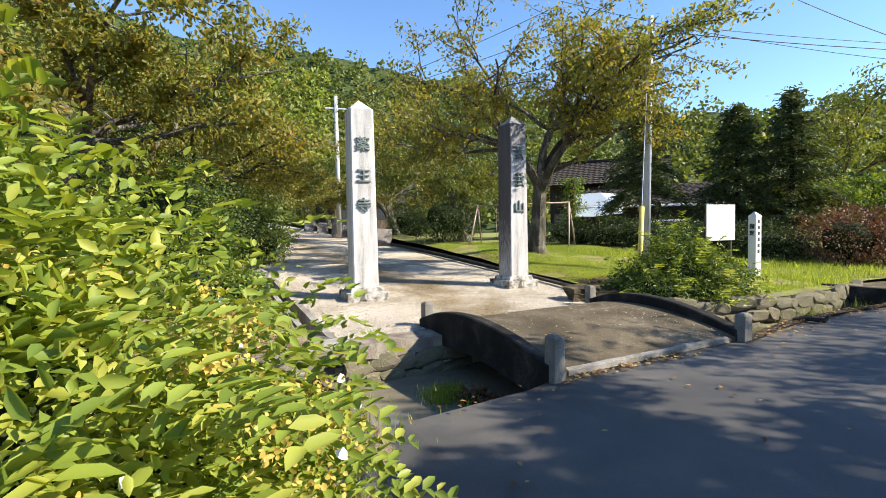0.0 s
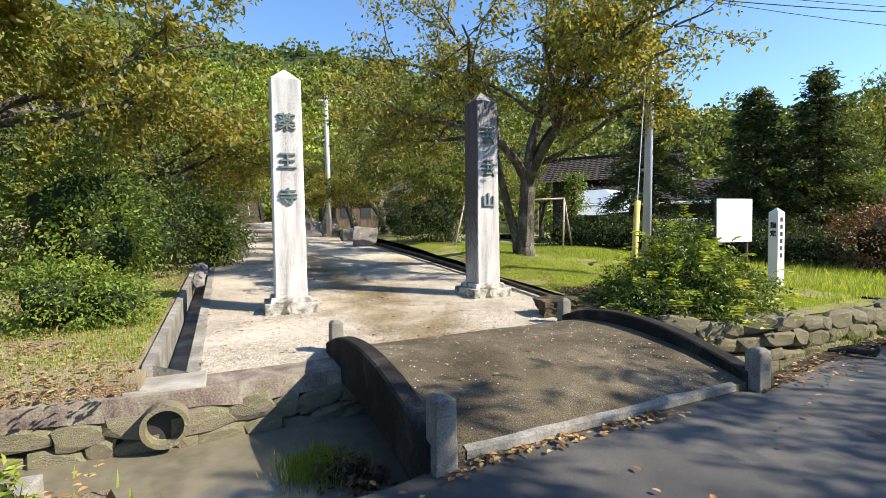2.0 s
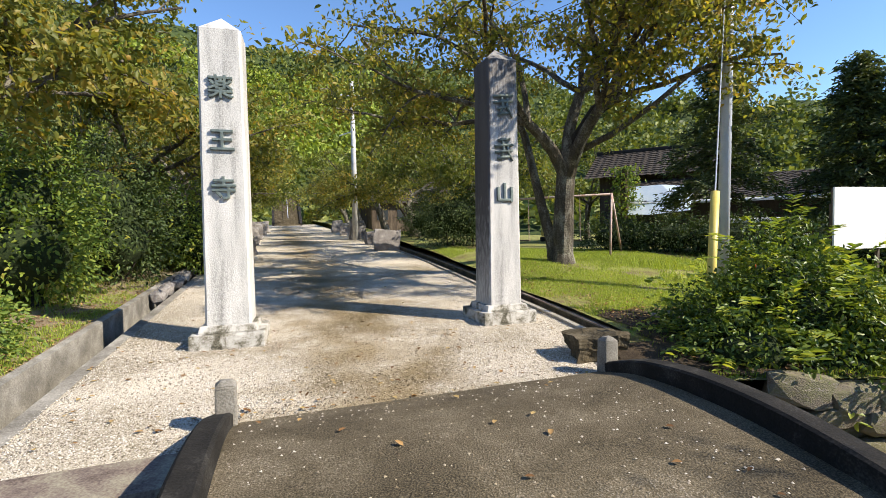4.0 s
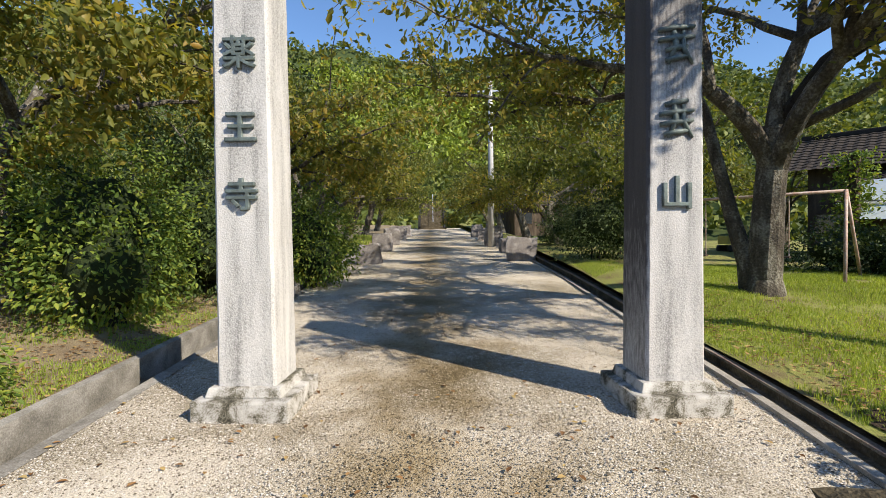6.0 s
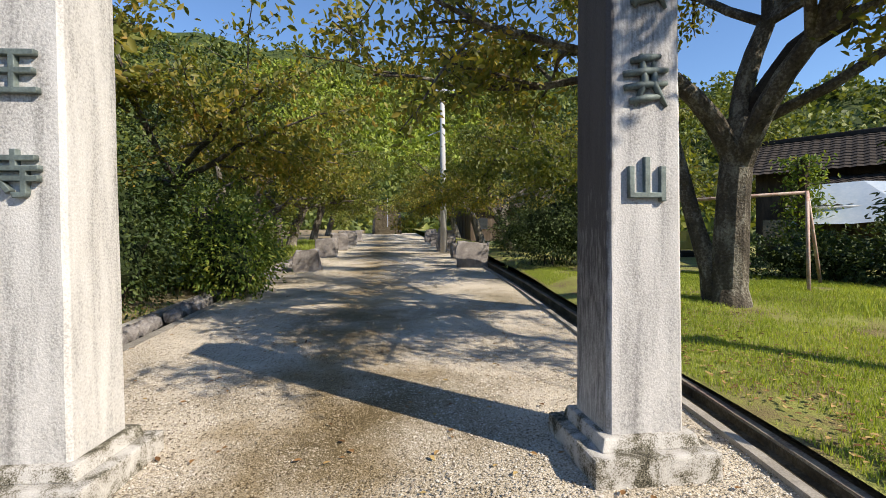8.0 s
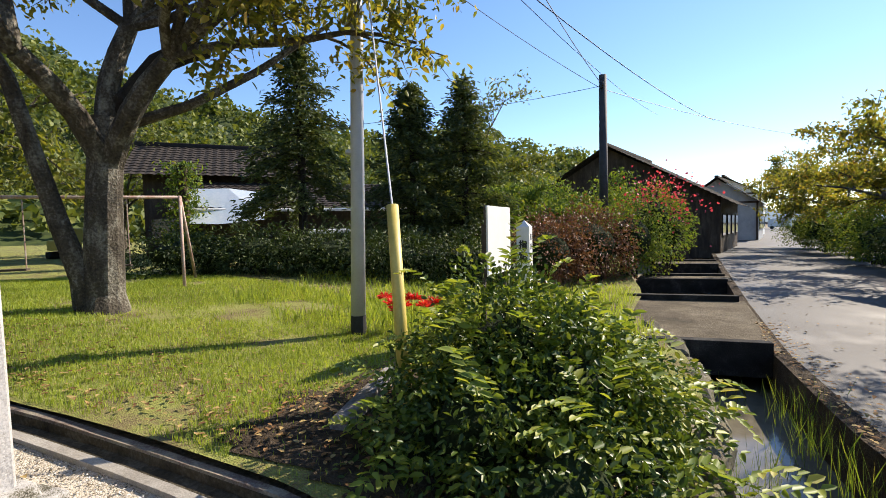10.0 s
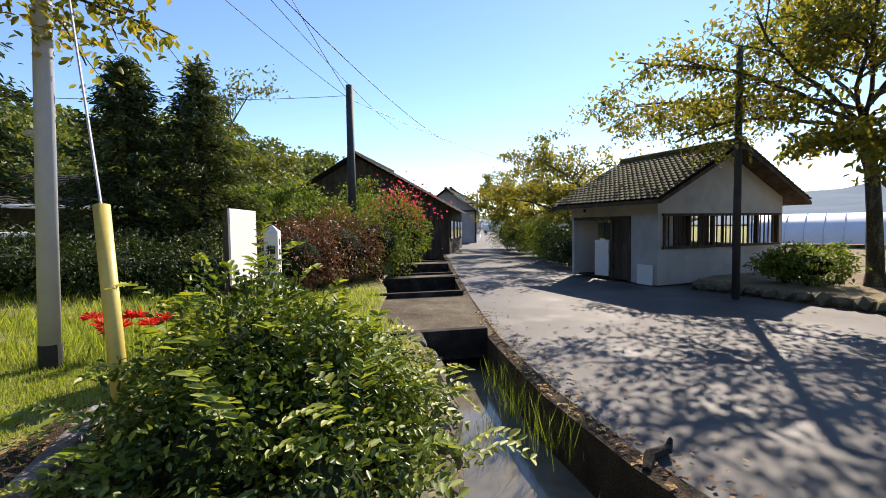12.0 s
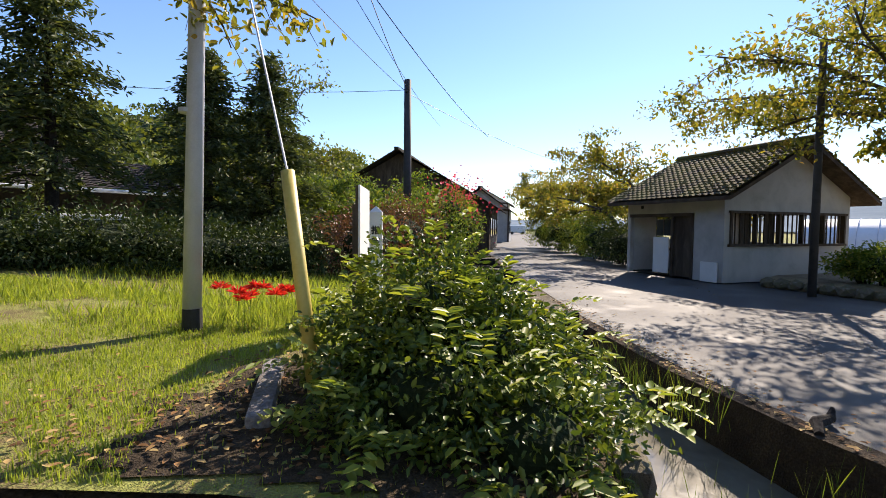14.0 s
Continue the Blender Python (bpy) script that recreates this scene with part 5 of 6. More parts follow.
upole = thing("utility_pole", (-6.9, 29.8, z_path(29.6)), "pale concrete utility pole beside the approach", "utility pole")
part("pole", Buf().tube([(0, 0, 0), (0, 0, 9.0)], [0.17, 0.11], 14), POLE_CONCRETE, upole, smooth=True)
part("crossarm", Buf().box((0, 0, 8.2), (1.4, 0.08, 0.08), 20), STEEL, upole)
part("transformer", Buf().tube([(-0.8, 0, 6.0), (-0.1, 0, 6.2)], [0.03, 0.03], 6), STEEL, upole)
pole2 = thing("utility_pole", (17.3, 15.1, -0.1), "dark wooden utility pole by the canal", "utility pole")
part("pole", Buf().tube([(0, 0, 0), (-0.03, 0, 6.78)], [0.16, 0.125], 14), DARK_POLE, pole2, smooth=True)
part("bracket", Buf().box((-0.15, 0, 6.3), (0.35, 0.05, 0.06), 40), DARK_POLE, pole2)
part("insulator", Buf().tube([(-0.28, -0.12, 6.35), (-0.28, -0.12, 6.49)], [0.04, 0.03], 8), DARK_POLE, pole2)
pole3 = thing("utility_pole", (13.6, 3.9, -0.12), "dark pole in front of the shed", "utility pole")
part("pole", Buf().tube([(0, 0, 0), (0, 0, 5.6)], [0.085, 0.07], 12), DARK_POLE, pole3, smooth=True)
cable([(17.2, 15.1, 6.35), (5.65, 12.9, 9.5), (-8, 12, 11)], 0.012, 0.4)
cable([(17.2, 15.1, 6.2), (4.0, 16.0, 9.0)], 0.009, 0.3)
cable([(17.2, 15.1, 6.3), (8.0, 24.0, 4.9)], 0.009, 0.25)
cable([(17.2, 15.1, 6.2), (40.0, 9.0, 6.2)], 0.01, 0.5)
cable([(5.65, 12.9, 6.7), (26.0, 14.0, 6.2)], 0.012, 0.4)
cable([(5.65, 12.9, 6.9), (30.0, 18.0, 7.8)], 0.009, 0.4)
cable([(5.65, 12.9, 6.5), (-6.9, 29.8, 9.0)], 0.012, 0.3)
cable([(-6.9, 29.8, 9.7), (6.0, 25.0, 13.0)], 0.016, 0.2)
cable([(-6.9, 29.8, 9.4), (7.0, 25.0, 12.0)], 0.016, 0.2)

sign = thing("sign_board", (6.73, 11.41, zl(6.73, 11.41)), "blank white notice board on a steel post", "sign board", rot=20)
part("panel", Buf().box((0, 0, 0.95), (0.94, 0.025, 0.88)), WHITE, sign, "white sun-bleached panel", bevel=0.004)
part("panel_back", Buf().box((0, 0.03, 0.96), (0.92, 0.03, 0.86)), BOARD_BACK, sign)
for x in (-0.42, 0.42):
    part("leg", Buf().box((x, 0.065, -0.1), (0.04, 0.04, 1.7)), BOARD_BACK, sign)

wp = thing("marker_post", (7.8, 11.76, zl(7.8, 11.76) + 0.08), "white painted square marker post with black lettering", "marker post", rot=22)
b = Buf().box((0, 0, -0.1), (0.2, 0.2, 1.58))
b.add([(-0.1, -0.1, 1.48), (0.1, -0.1, 1.48), (0.1, 0.1, 1.48), (-0.1, 0.1, 1.48), (0, 0, 1.58)], [(0, 1, 4), (1, 2, 4), (2, 3, 4), (3, 0, 4)])
part("post_body", b, WHITE, wp)
for k, ch in enumerate("\u6307\u5b9a"):
    me = glyph_mesh(ch, 0.13, 0.001)
    me.materials.append(INK)
    g = part("lettering", me, INK, wp)
    g.matrix_basis = pose(-0.104, 0, 1.2 - 0.17 * k, 90, 0, -90)
for k in range(6):
    part("lettering", Buf().box((0.0, -0.102, 1.28 - 0.15 * k), (0.07, 0.004, 0.09)), INK, wp)

swing = thing("swing_set", (3.0, 18.55, zl(3.0, 18.55) - 0.03), "old steel playground swing with rusty chains", "swing", rot=-24)
part("top_bar", Buf().tube([(-1.85, 0, 1.7), (1.85, 0, 1.7)], [0.032, 0.032], 8), RED_STEEL, swing, smooth=True)
for x in (-1.85, 1.85):
    for y in (-0.75, 0.75):
        part("leg", Buf().tube([(x, 0, 1.72), (x + 0.12 * (1 if x > 0 else -1), y, 0)], [0.03, 0.03], 8), RED_STEEL, swing, smooth=True)
for x in (-1.05, -0.65, 0.55, 0.95):
    part("chain", Buf().tube([(x, 0, 1.69), (x, 0.02, 0.42)], [0.012, 0.012], 5), RED_STEEL, swing)
for x in (-0.85, 0.75):
    part("seat", Buf().box((x, 0, 0.38), (0.46, 0.16, 0.035)), OLD_WOOD, swing)

# red spider lilies at the lamp's foot
r = random.Random(9)
for k in range(9):
    x, y = 6.2 + r.uniform(-0.4, 0.4), 12.85 + r.uniform(-0.45, 0.45)
    h = r.uniform(0.38, 0.52)
    lily = thing("spider_lily", (x, y, zl(x, y) - 0.02), "red spider lily in full bloom on the grass", "flower", "spider lilies")
    part("stem", Buf().tube([(0, 0, 0), (0.01, 0, h)], [0.006, 0.005], 5), L_GRASS, lily)
    c = np.random.default_rng(k).normal(size=(46, 3))
    c /= np.linalg.norm(c, axis=1)[:, None]
    c[:, 2] = np.abs(c[:, 2]) * 0.7
    part("bloom", leaf_mesh("bloom", c * 0.09 + np.array([0, 0, h]), 0.12, L_RED, axis=c * 3, droop=-0.2, seed=k, width=0.14), L_RED, lily, "red curling petals")


# ---- buildings ----
def tiled_roof(parent, a, c, d, e, mat, pitch=0.27, courses=0.3, name="roof"):
    """Rows of rolled tiles over the roof plane a-c (eave) to e-d (ridge)."""
    a, c, d, e = map(Vector, (a, c, d, e))
    nx, ny = max(3, int((c - a).length / pitch)), max(3, int((e - a).length / courses))
    up = (c - a).cross(e - a).normalized()
    vs, fs = [], []
    m = 4
    for j in range(ny):
        for edge_k in (0, 1):
            f = (j + edge_k) / ny
            for i in range(nx * m + 1):
                x = i / (nx * m)
                p = a.lerp(c, x).lerp(e.lerp(d, x), f)
                roll = 0.035 * (0.5 + 0.5 * math.cos(2 * math.pi * i / m))
                vs.append(p + up * (roll + (0.03 if edge_k == 0 else 0.0)))
    w = nx * m + 1
    for j in range(ny):
        o = j * 2 * w
        fs += [(o + i, o + i + 1, o + w + i + 1, o + w + i) for i in range(w - 1)]
        if j:
            fs += [(o - w + i, o - w + i + 1, o + i + 1, o + i) for i in range(w - 1)]
    return part(name, Buf().add(vs, fs), mat, parent)


# plastered shed at the road: local x along the window wall, y along the road front
shed = thing("shed", (15.55, 5.2, -0.1), "old plastered roadside shed with a mossy tiled roof", "shed", rot=-52.0)
LX, LY, EH, APEX, WT = 5.3, 3.6, 2.55, 3.95, 0.14


def shed_box(name, x0, x1, y0, y1, z0, z1, mat=PLASTER, label="", bevel=0.0):
    return part(name, Buf().box(((x0 + x1) / 2, (y0 + y1) / 2, z0), (x1 - x0, y1 - y0, z1 - z0)), mat, shed, label, bevel)


# road front with its wide doorway
shed_box("front_wall", 0, WT, 0, 0.95, 0, EH)
shed_box("front_wall", 0, WT, 0.95, LY, 1.85, EH)
shed_box("front_wall", 0, WT, LY - 0.12, LY, 0, 1.85)
for y in (0.95, 1.67):
    shed_box("door_frame", -0.03, 0.1, y, y + 0.09, 0, 1.93, OLD_WOOD)
shed_box("door_lintel", -0.03, 0.11, 0.95, LY - 0.12, 1.83, 1.93, OLD_WOOD)
shed_box("door", 0.05, 0.1, 1.05, 1.68, 0.04, 1.83, OLD_WOOD, "dark weathered plank door")
shed_box("white_panel", -0.1, -0.07, 1.76, 2.36, 0.1, 1.2, WHITE, "white board standing in the doorway", 0.005)
shed_box("door_pane", 0.02, 0.04, 1.78, 2.36, 1.25, 1.75, DARK_GLASS)
shed_box("pane_bar", 0.0, 0.03, 2.05, 2.08, 1.25, 1.75, OLD_WOOD)
shed_box("workbench", 0.9, 1.5, 2.3, 3.1, 0.75, 0.82, OLD_WOOD)
for y in (2.35, 3.0):
    shed_box("workbench_leg", 0.95, 1.02, y, y + 0.07, 0, 0.75, OLD_WOOD)
shed_box("leaning_board", -0.1, -0.06, 0.1, 0.62, 0, 0.55, WHITE, "small pale board against the wall")
shed_box("wall_vent", -0.02, 0.0, 2.9, 3.0, 2.1, 2.2, BLACK_PAINT)
# far and rear walls
for y0, y1, z0, z1 in ((0, LY, 0, 1.0), (0, LY, 1.95, EH), (0, 0.25, 1.0, 1.95), (LY - 0.3, LY, 1.0, 1.95)):
    shed_box("side_wall", LX - WT, LX, y0, y1, z0, z1)
for y in (1.0, 1.9, 2.7):
    shed_box("side_bar", LX - 0.1, LX - 0.05, y, y + 0.06, 1.0, 1.95, OLD_WOOD)
for x0, x1, z0, z1 in ((WT, LX - WT, 0, 1.1), (WT, LX - WT, 1.9, EH), (WT, 1.1, 1.1, 1.9), (4.4, LX - WT, 1.1, 1.9)):
    shed_box("rear_wall", x0, x1, LY - WT, LY, z0, z1)
# window wall
W0, W1 = 0.12, LX - 0.12
for x0, x1, z0, z1 in ((WT, LX - WT, 0, 1.02), (WT, LX - WT, 1.93, EH)):
    shed_box("window_wall", x0, x1, 0, WT, z0, z1)
shed_box("window_wall", WT, 0.2, 0, WT, 1.02, 1.93)
shed_box("window_wall", LX - 0.25, LX - WT, 0, WT, 1.02, 1.93)
for z in (0.99, 1.9):
    shed_box("window_frame", 0.15, LX - 0.2, -0.07, 0.06, z, z + 0.07, OLD_WOOD)
for k in range(6):
    x = 0.2 + (LX - 0.5) * k / 5
    shed_box("window_frame", x, x + 0.07, -0.05, 0.07, 1.05, 1.92, OLD_WOOD)
for k in range(25):
    if k % 5:
        x = 0.22 + (LX - 0.5) * k / 25
        shed_box("window_bar", x, x + 0.025, 0.0, 0.03, 1.06, 1.91, OLD_WOOD)
for k in (0, 1):
    x = 0.24 + (LX - 0.5) * k / 5
    shed_box("shutter", x + 0.45, x + 0.9, 0.08, 0.1, 1.06, 1.91, OLD_WOOD)
for y0, y1 in ((0, WT), (LY - WT, LY)):
    b = Buf()
    b.add([(0, y0, EH), (LX, y0, EH), (LX / 2, y0, APEX - 0.12), (0, y1, EH), (LX, y1, EH), (LX / 2, y1, APEX - 0.12)], [(0, 1, 2), (5, 4, 3), (0, 2, 5, 3), (2, 1, 4, 5)])
    part("gable_wall", b, PLASTER, shed)
OV = 0.5
g0, g1 = -0.55, LY + 0.45
slope = (APEX - EH) / (LX / 2)
ze = EH - OV * slope + 0.06
tiled_roof(shed, (-OV, g1, ze), (-OV, g0, ze), (LX / 2, g0, APEX), (LX / 2, g1, APEX), MOSS_TILE, 0.2, 0.2)
tiled_roof(shed, (LX + OV, g0, ze), (LX + OV, g1, ze), (LX / 2, g1, APEX), (LX / 2, g0, APEX), MOSS_TILE, 0.2, 0.2)
for x0 in (-OV, LX + OV):
    b = Buf()
    b.add([(x0, g0, ze - 0.03), (x0, g1, ze - 0.03), (LX / 2, g1, APEX - 0.04), (LX / 2, g0, APEX - 0.04), (x0, g0, ze - 0.13), (x0, g1, ze - 0.13), (LX / 2, g1, APEX - 0.16), (LX / 2, g0, APEX - 0.16)],
          [(0, 1, 2, 3), (7, 6, 5, 4), (0, 4, 5, 1), (3, 2, 6, 7), (0, 3, 7, 4), (1, 5, 6, 2)])
    part("eave_board", b, OLD_WOOD, shed)
part("ridge", Buf().tube([(LX / 2, g0 - 0.02, APEX + 0.05), (LX / 2, g1, APEX + 0.05)], [0.11, 0.11], 8), MOSS_TILE, shed)
shed_box("floor_slab", WT, LX - WT, WT, LY - WT, 0.003, 0.05, DARK_CONCRETE)


def house(name, at, rot, w, d, eave, apex, label, wall=PLASTER, roof=TILE, over=0.7, beams=True, cat="house"):
    """A gabled house: ridge along local x, the gable ends at x = 0 and x = w."""
    h = thing(name, at, label, cat, rot=rot)
    b = Buf().box((w / 2, d / 2, -0.3), (w, d, eave + 0.3))
    part("wall", b, wall, h)
    for x in (0.02, w - 0.02):
        part("gable", Buf().add([(x, 0, eave), (x, d, eave), (x, d / 2, apex - 0.12)], [(0, 1, 2)]), wall, h)
    sl = (apex - eave) / (d / 2)
    tiled_roof(h, (-over, -over, eave - over * sl), (w + over, -over, eave - over * sl), (w + over, d / 2, apex), (-over, d / 2, apex), roof, 0.32, 0.32)
    tiled_roof(h, (w + over, d + over, eave - over * sl), (-over, d + over, eave - over * sl), (-over, d / 2, apex), (w + over, d / 2, apex), roof, 0.32, 0.32)
    part("ridge", Buf().box((w / 2, d / 2, apex - 0.03), (w + 2 * over + 0.1, 0.3, 0.2)), roof, h, bevel=0.05)
    if beams:
        for x in (-0.02, w + 0.02):
            part("beam", Buf().box((x, d / 2, eave - 0.1), (0.08, d, 0.18)), OLD_WOOD, h)
            for y in (0.1, d * 0.3, d * 0.5, d * 0.7, d - 0.1):
                part("beam", Buf().box((x, y, 0), (0.08, 0.14, eave)), OLD_WOOD, h)
        for k in range(4):
            x = w * (k + 0.5) / 4
            win = part("window", Buf().box((x, -0.03, 0.9), (1.2, 0.06, 1.1)), DARK_GLASS, h)
            part("window_frame", Buf().box((0, -0.02, 0), (1.3, 0.04, 0.06)), OLD_WOOD, win).location = (x, -0.03, 2.0)
            part("window_frame", Buf().box((0, -0.02, 0), (1.3, 0.04, 0.06)), OLD_WOOD, win).location = (x, -0.03, 0.86)
    return h


farm = house("farmhouse", (6.6, 29.2, 0.2), -21, 6.2, 6, 4.0, 5.4, "old farmhouse with dark tiled roofs behind the hedge", OLD_WOOD)
# lower lean-to roof in front
tiled_roof(farm, (1.3, -4.2, 2.2), (9.6, -4.2, 2.2), (9.6, -0.1, 3.5), (1.3, -0.1, 3.5), TILE, 0.3, 0.3, "lean_to_roof")
part("lean_to_wall", Buf().box((5.5, -2.0, -0.3), (7.8, 3.2, 2.5)), OLD_WOOD, farm)
part("gutter", Buf().tube([(1.3, -4.25, 2.15), (9.6, -4.25, 2.15)], [0.06, 0.06], 8), WHITE, farm)
part("tarpaulin", rough_up(Buf().add([(x, y, z) for x, y, z in ((1.9, -3.4, 2.9), (3.1, -3.5, 2.95), (4.3, -3.6, 2.8), (1.5, -4.6, 1.7), (2.8, -4.8, 1.65), (4.2, -4.9, 1.8))], [(0, 3, 4, 1), (1, 4, 5, 2)]), 0.1, 1.5), TARP, farm, "pale blue and white tarpaulin awning")
b = np.random.default_rng(5)
ivy_pts = np.stack([b.normal(0, 0.28, 2600), b.normal(0, 0.28, 2600), b.uniform(0, 3.7, 2600)], 1)
ivy = thing("ivy_column", (6.6, 24.3, 0.2), "post overgrown with ivy beside the house", "ivy")
part("post", Buf().tube([(0, 0, 0), (0, 0, 3.6)], [0.16, 0.16], 10), OLD_WOOD, ivy)
part("leaves", leaf_mesh("leaves", ivy_pts, 0.13, L_BUSH, seed=6), L_BUSH, ivy)
house("roadside_house", (29.5, 14.6, -0.1), 8, 9, 11.5, 2.9, 6.2, "dark gabled house beside the canal", OLD_WOOD)
house("far_house", (48, 16.5, -0.1), 8, 7, 6, 3.2, 5.4, "pale two-storey house down the road", PLASTER)
house("far_house", (62, 19.0, -0.1), 8, 8, 7, 4.6, 6.6, "pale house at the end of the road", WHITE)
house("temple_hall", P3(13, 52, 1.8), 30, 9, 8, 3.2, 6.0, "blue-grey tiled temple building among trees", OLD_WOOD)

# greenhouse
gh = thing("greenhouse", (37, -4.5, -0.4), "long milky plastic greenhouse tunnel in the field", "greenhouse", rot=-118)
vs, fs = [], []
nseg, na = 24, 12
for i in range(nseg + 1):
    for j in range(na + 1):
        an = math.pi * j / na
        vs.append((i * 0.9, 2.6 * math.cos(an), 0.7 + 1.75 * math.sin(an)))
fs = [(i * (na + 1) + j, i * (na + 1) + j + 1, (i + 1) * (na + 1) + j + 1, (i + 1) * (na + 1) + j) for i in range(nseg) for j in range(na)]
part("film_cover", Buf().add(vs, fs), PLASTIC_FILM, gh, smooth=True)
for i in range(0, nseg + 1, 1):
    part("hoop", Buf().tube([(i * 0.9, 2.63 * math.cos(math.pi * j / na), 0.7 + 1.78 * math.sin(math.pi * j / na)) for j in range(na + 1)], [0.02] * (na + 1), 4), STEEL, gh)
    for y in (-2.6, 2.6):
        part("stake", Buf().tube([(i * 0.9, y, 0), (i * 0.9, y, 0.72)], [0.02, 0.02], 4), STEEL, gh)

# parked van far down the road
van = thing("parked_van", (100, 23.5, -0.14), "white van parked far down the road", "van", rot=190)
part("body", Buf().slab([(-0.8, -1.7), (0.8, -1.7), (0.8, 1.7), (-0.8, 1.7)], 0.35, 1.9), CAR_WHITE, van, bevel=0.15)
part("windscreen", Buf().box((0, 1.68, 1.15), (1.4, 0.08, 0.55)), DARK_GLASS, van)
for x in (-0.75, 0.75):
    for y in (-1.1, 1.1):
        part("wheel", Buf().tube([(x - 0.1, y, 0.3), (x + 0.1, y, 0.3)], [0.3, 0.3], 14), BLACK_PAINT, van)

car = thing("parked_car", (10.6, 22.4, 0.1), "small white car parked behind the hedge", "car", rot=65)
b = Buf().slab([(-0.75, -1.7), (0.75, -1.7), (0.75, 1.7), (-0.75, 1.7)], 0.3, 0.95)
part("body", b, CAR_WHITE, car, bevel=0.12)
part("cabin", Buf().box((0, -0.2, 0.9), (1.4, 2.4, 0.62), 0, 0.82), CAR_WHITE, car, bevel=0.1)
for x in (-0.64, 0.64):
    part("side_window", Buf().box((x, -0.2, 1.0), (0.06, 1.9, 0.36)), DARK_GLASS, car)
part("windscreen", Buf().box((0, 0.96, 0.98), (1.2, 0.06, 0.4)), DARK_GLASS, car)
for x in (-0.7, 0.7):
    for y in (-1.1, 1.1):
        part("wheel", Buf().tube([(x - 0.1, y, 0.3), (x + 0.1, y, 0.3)], [0.3, 0.3], 14), BLACK_PAINT, car)
machine = thing("small_excavator", (4.6, 34.0, 0.6), "small yellow machine parked behind the swing", "machine", rot=30)
for y in (-0.5, 0.5):
    part("track", Buf().box((0, y, 0), (1.6, 0.3, 0.4)), BLACK_PAINT, machine, bevel=0.1)
part("house", Buf().box((-0.2, 0, 0.45), (1.2, 1.0, 0.55)), YELLOW, machine, bevel=0.08)
part("cab", Buf().box((0.1, -0.2, 0.95), (0.8, 0.6, 0.7)), YELLOW, machine, bevel=0.06)
machine.scale = (0.8, 0.8, 0.8)
part("boom", Buf().tube([(0.4, 0.2, 0.7), (1.2, 0.2, 1.5), (1.9, 0.2, 0.8)], [0.09, 0.08, 0.06], 6), YELLOW, machine)

# ---- slab bridges over the canal, raised bed ----
def slab_bridge(u0, u1, rise, label):
    o = [P(u0, poly_at(ROAD_EDGE, u0) - 0.1), P(u1, poly_at(ROAD_EDGE, u1) - 0.1), P(u1, poly_at(BANK_EDGE, u1) + 0.5), P(u0, poly_at(BANK_EDGE, u0) + 0.5)]
    t = thing("slab_bridge", (0, 0, 0), label, "bridge", "slab bridges", kind="structure")
    part("deck", Buf().slab(o, -0.36, -0.1), DECK, t)
    for u in (u0, u1):
        e = [P(u - 0.08, poly_at(ROAD_EDGE, u) + 0.02), P(u + 0.08, poly_at(ROAD_EDGE, u) + 0.02), P(u + 0.08, poly_at(BANK_EDGE, u) + 0.45), P(u - 0.08, poly_at(BANK_EDGE, u) + 0.45)]
        part("kerb", Buf().slab(e, -0.44, rise - 0.13), DARK_CONCRETE, t, bevel=0.012)


slab_bridge(12.05, 16.2, 0.15, "flat concrete slab bridge across the canal")
slab_bridge(19.8, 21.2, 0.1, "narrow concrete slab across the canal")
slab_bridge(25.0, 27.0, 0.1, "narrow concrete slab across the canal")

bed = tagged(new("raised_bed"), "raised soil bed with rough stone edging by the road", "bed", kind="structure")
BED = [P(10.9, -4.3), P(15.7, -3.3), P(17.4, -6.0), P(30, -12), P(30, -34), P(6, -34), P(7.2, -6.4)]
part("soil", Buf().slab([(x, y) for x, y in BED], -0.4, 0.06), SOIL, bed)
r = random.Random(8)
bm = bmesh.new()
bmesh.ops.create_icosphere(bm, subdivisions=1, radius=0.5)
for v in bm.verts:
    v.co += 0.12 * noise.noise_vector(v.co * 2.2)
me = bpy.data.meshes.new("edge_stone")
bm.to_mesh(me)
bm.free()
me.materials.append(RUBBLE)
for a, c in ((BED[6], BED[0]), (BED[0], BED[1])):
    n = int(math.dist(a, c) / 0.33)
    for k in range(n):
        f = (k + 0.5) / n
        o = new("edge_stone", me)
        o.parent = bed
        o.matrix_basis = pose(a[0] + (c[0] - a[0]) * f, a[1] + (c[1] - a[1]) * f, -0.02, r.uniform(-15, 15), r.uniform(-15, 15), r.uniform(0, 360)) @ Matrix.Diagonal((0.42, 0.36, 0.32, 1))

field = tagged(part("field", Buf().slab([P(24, -10), P(60, -16), P(200, -60), P(120, -200), P(20, -60)], -0.5, -0.1), LAWN), "green field beyond the roadside", "field", kind="structure")

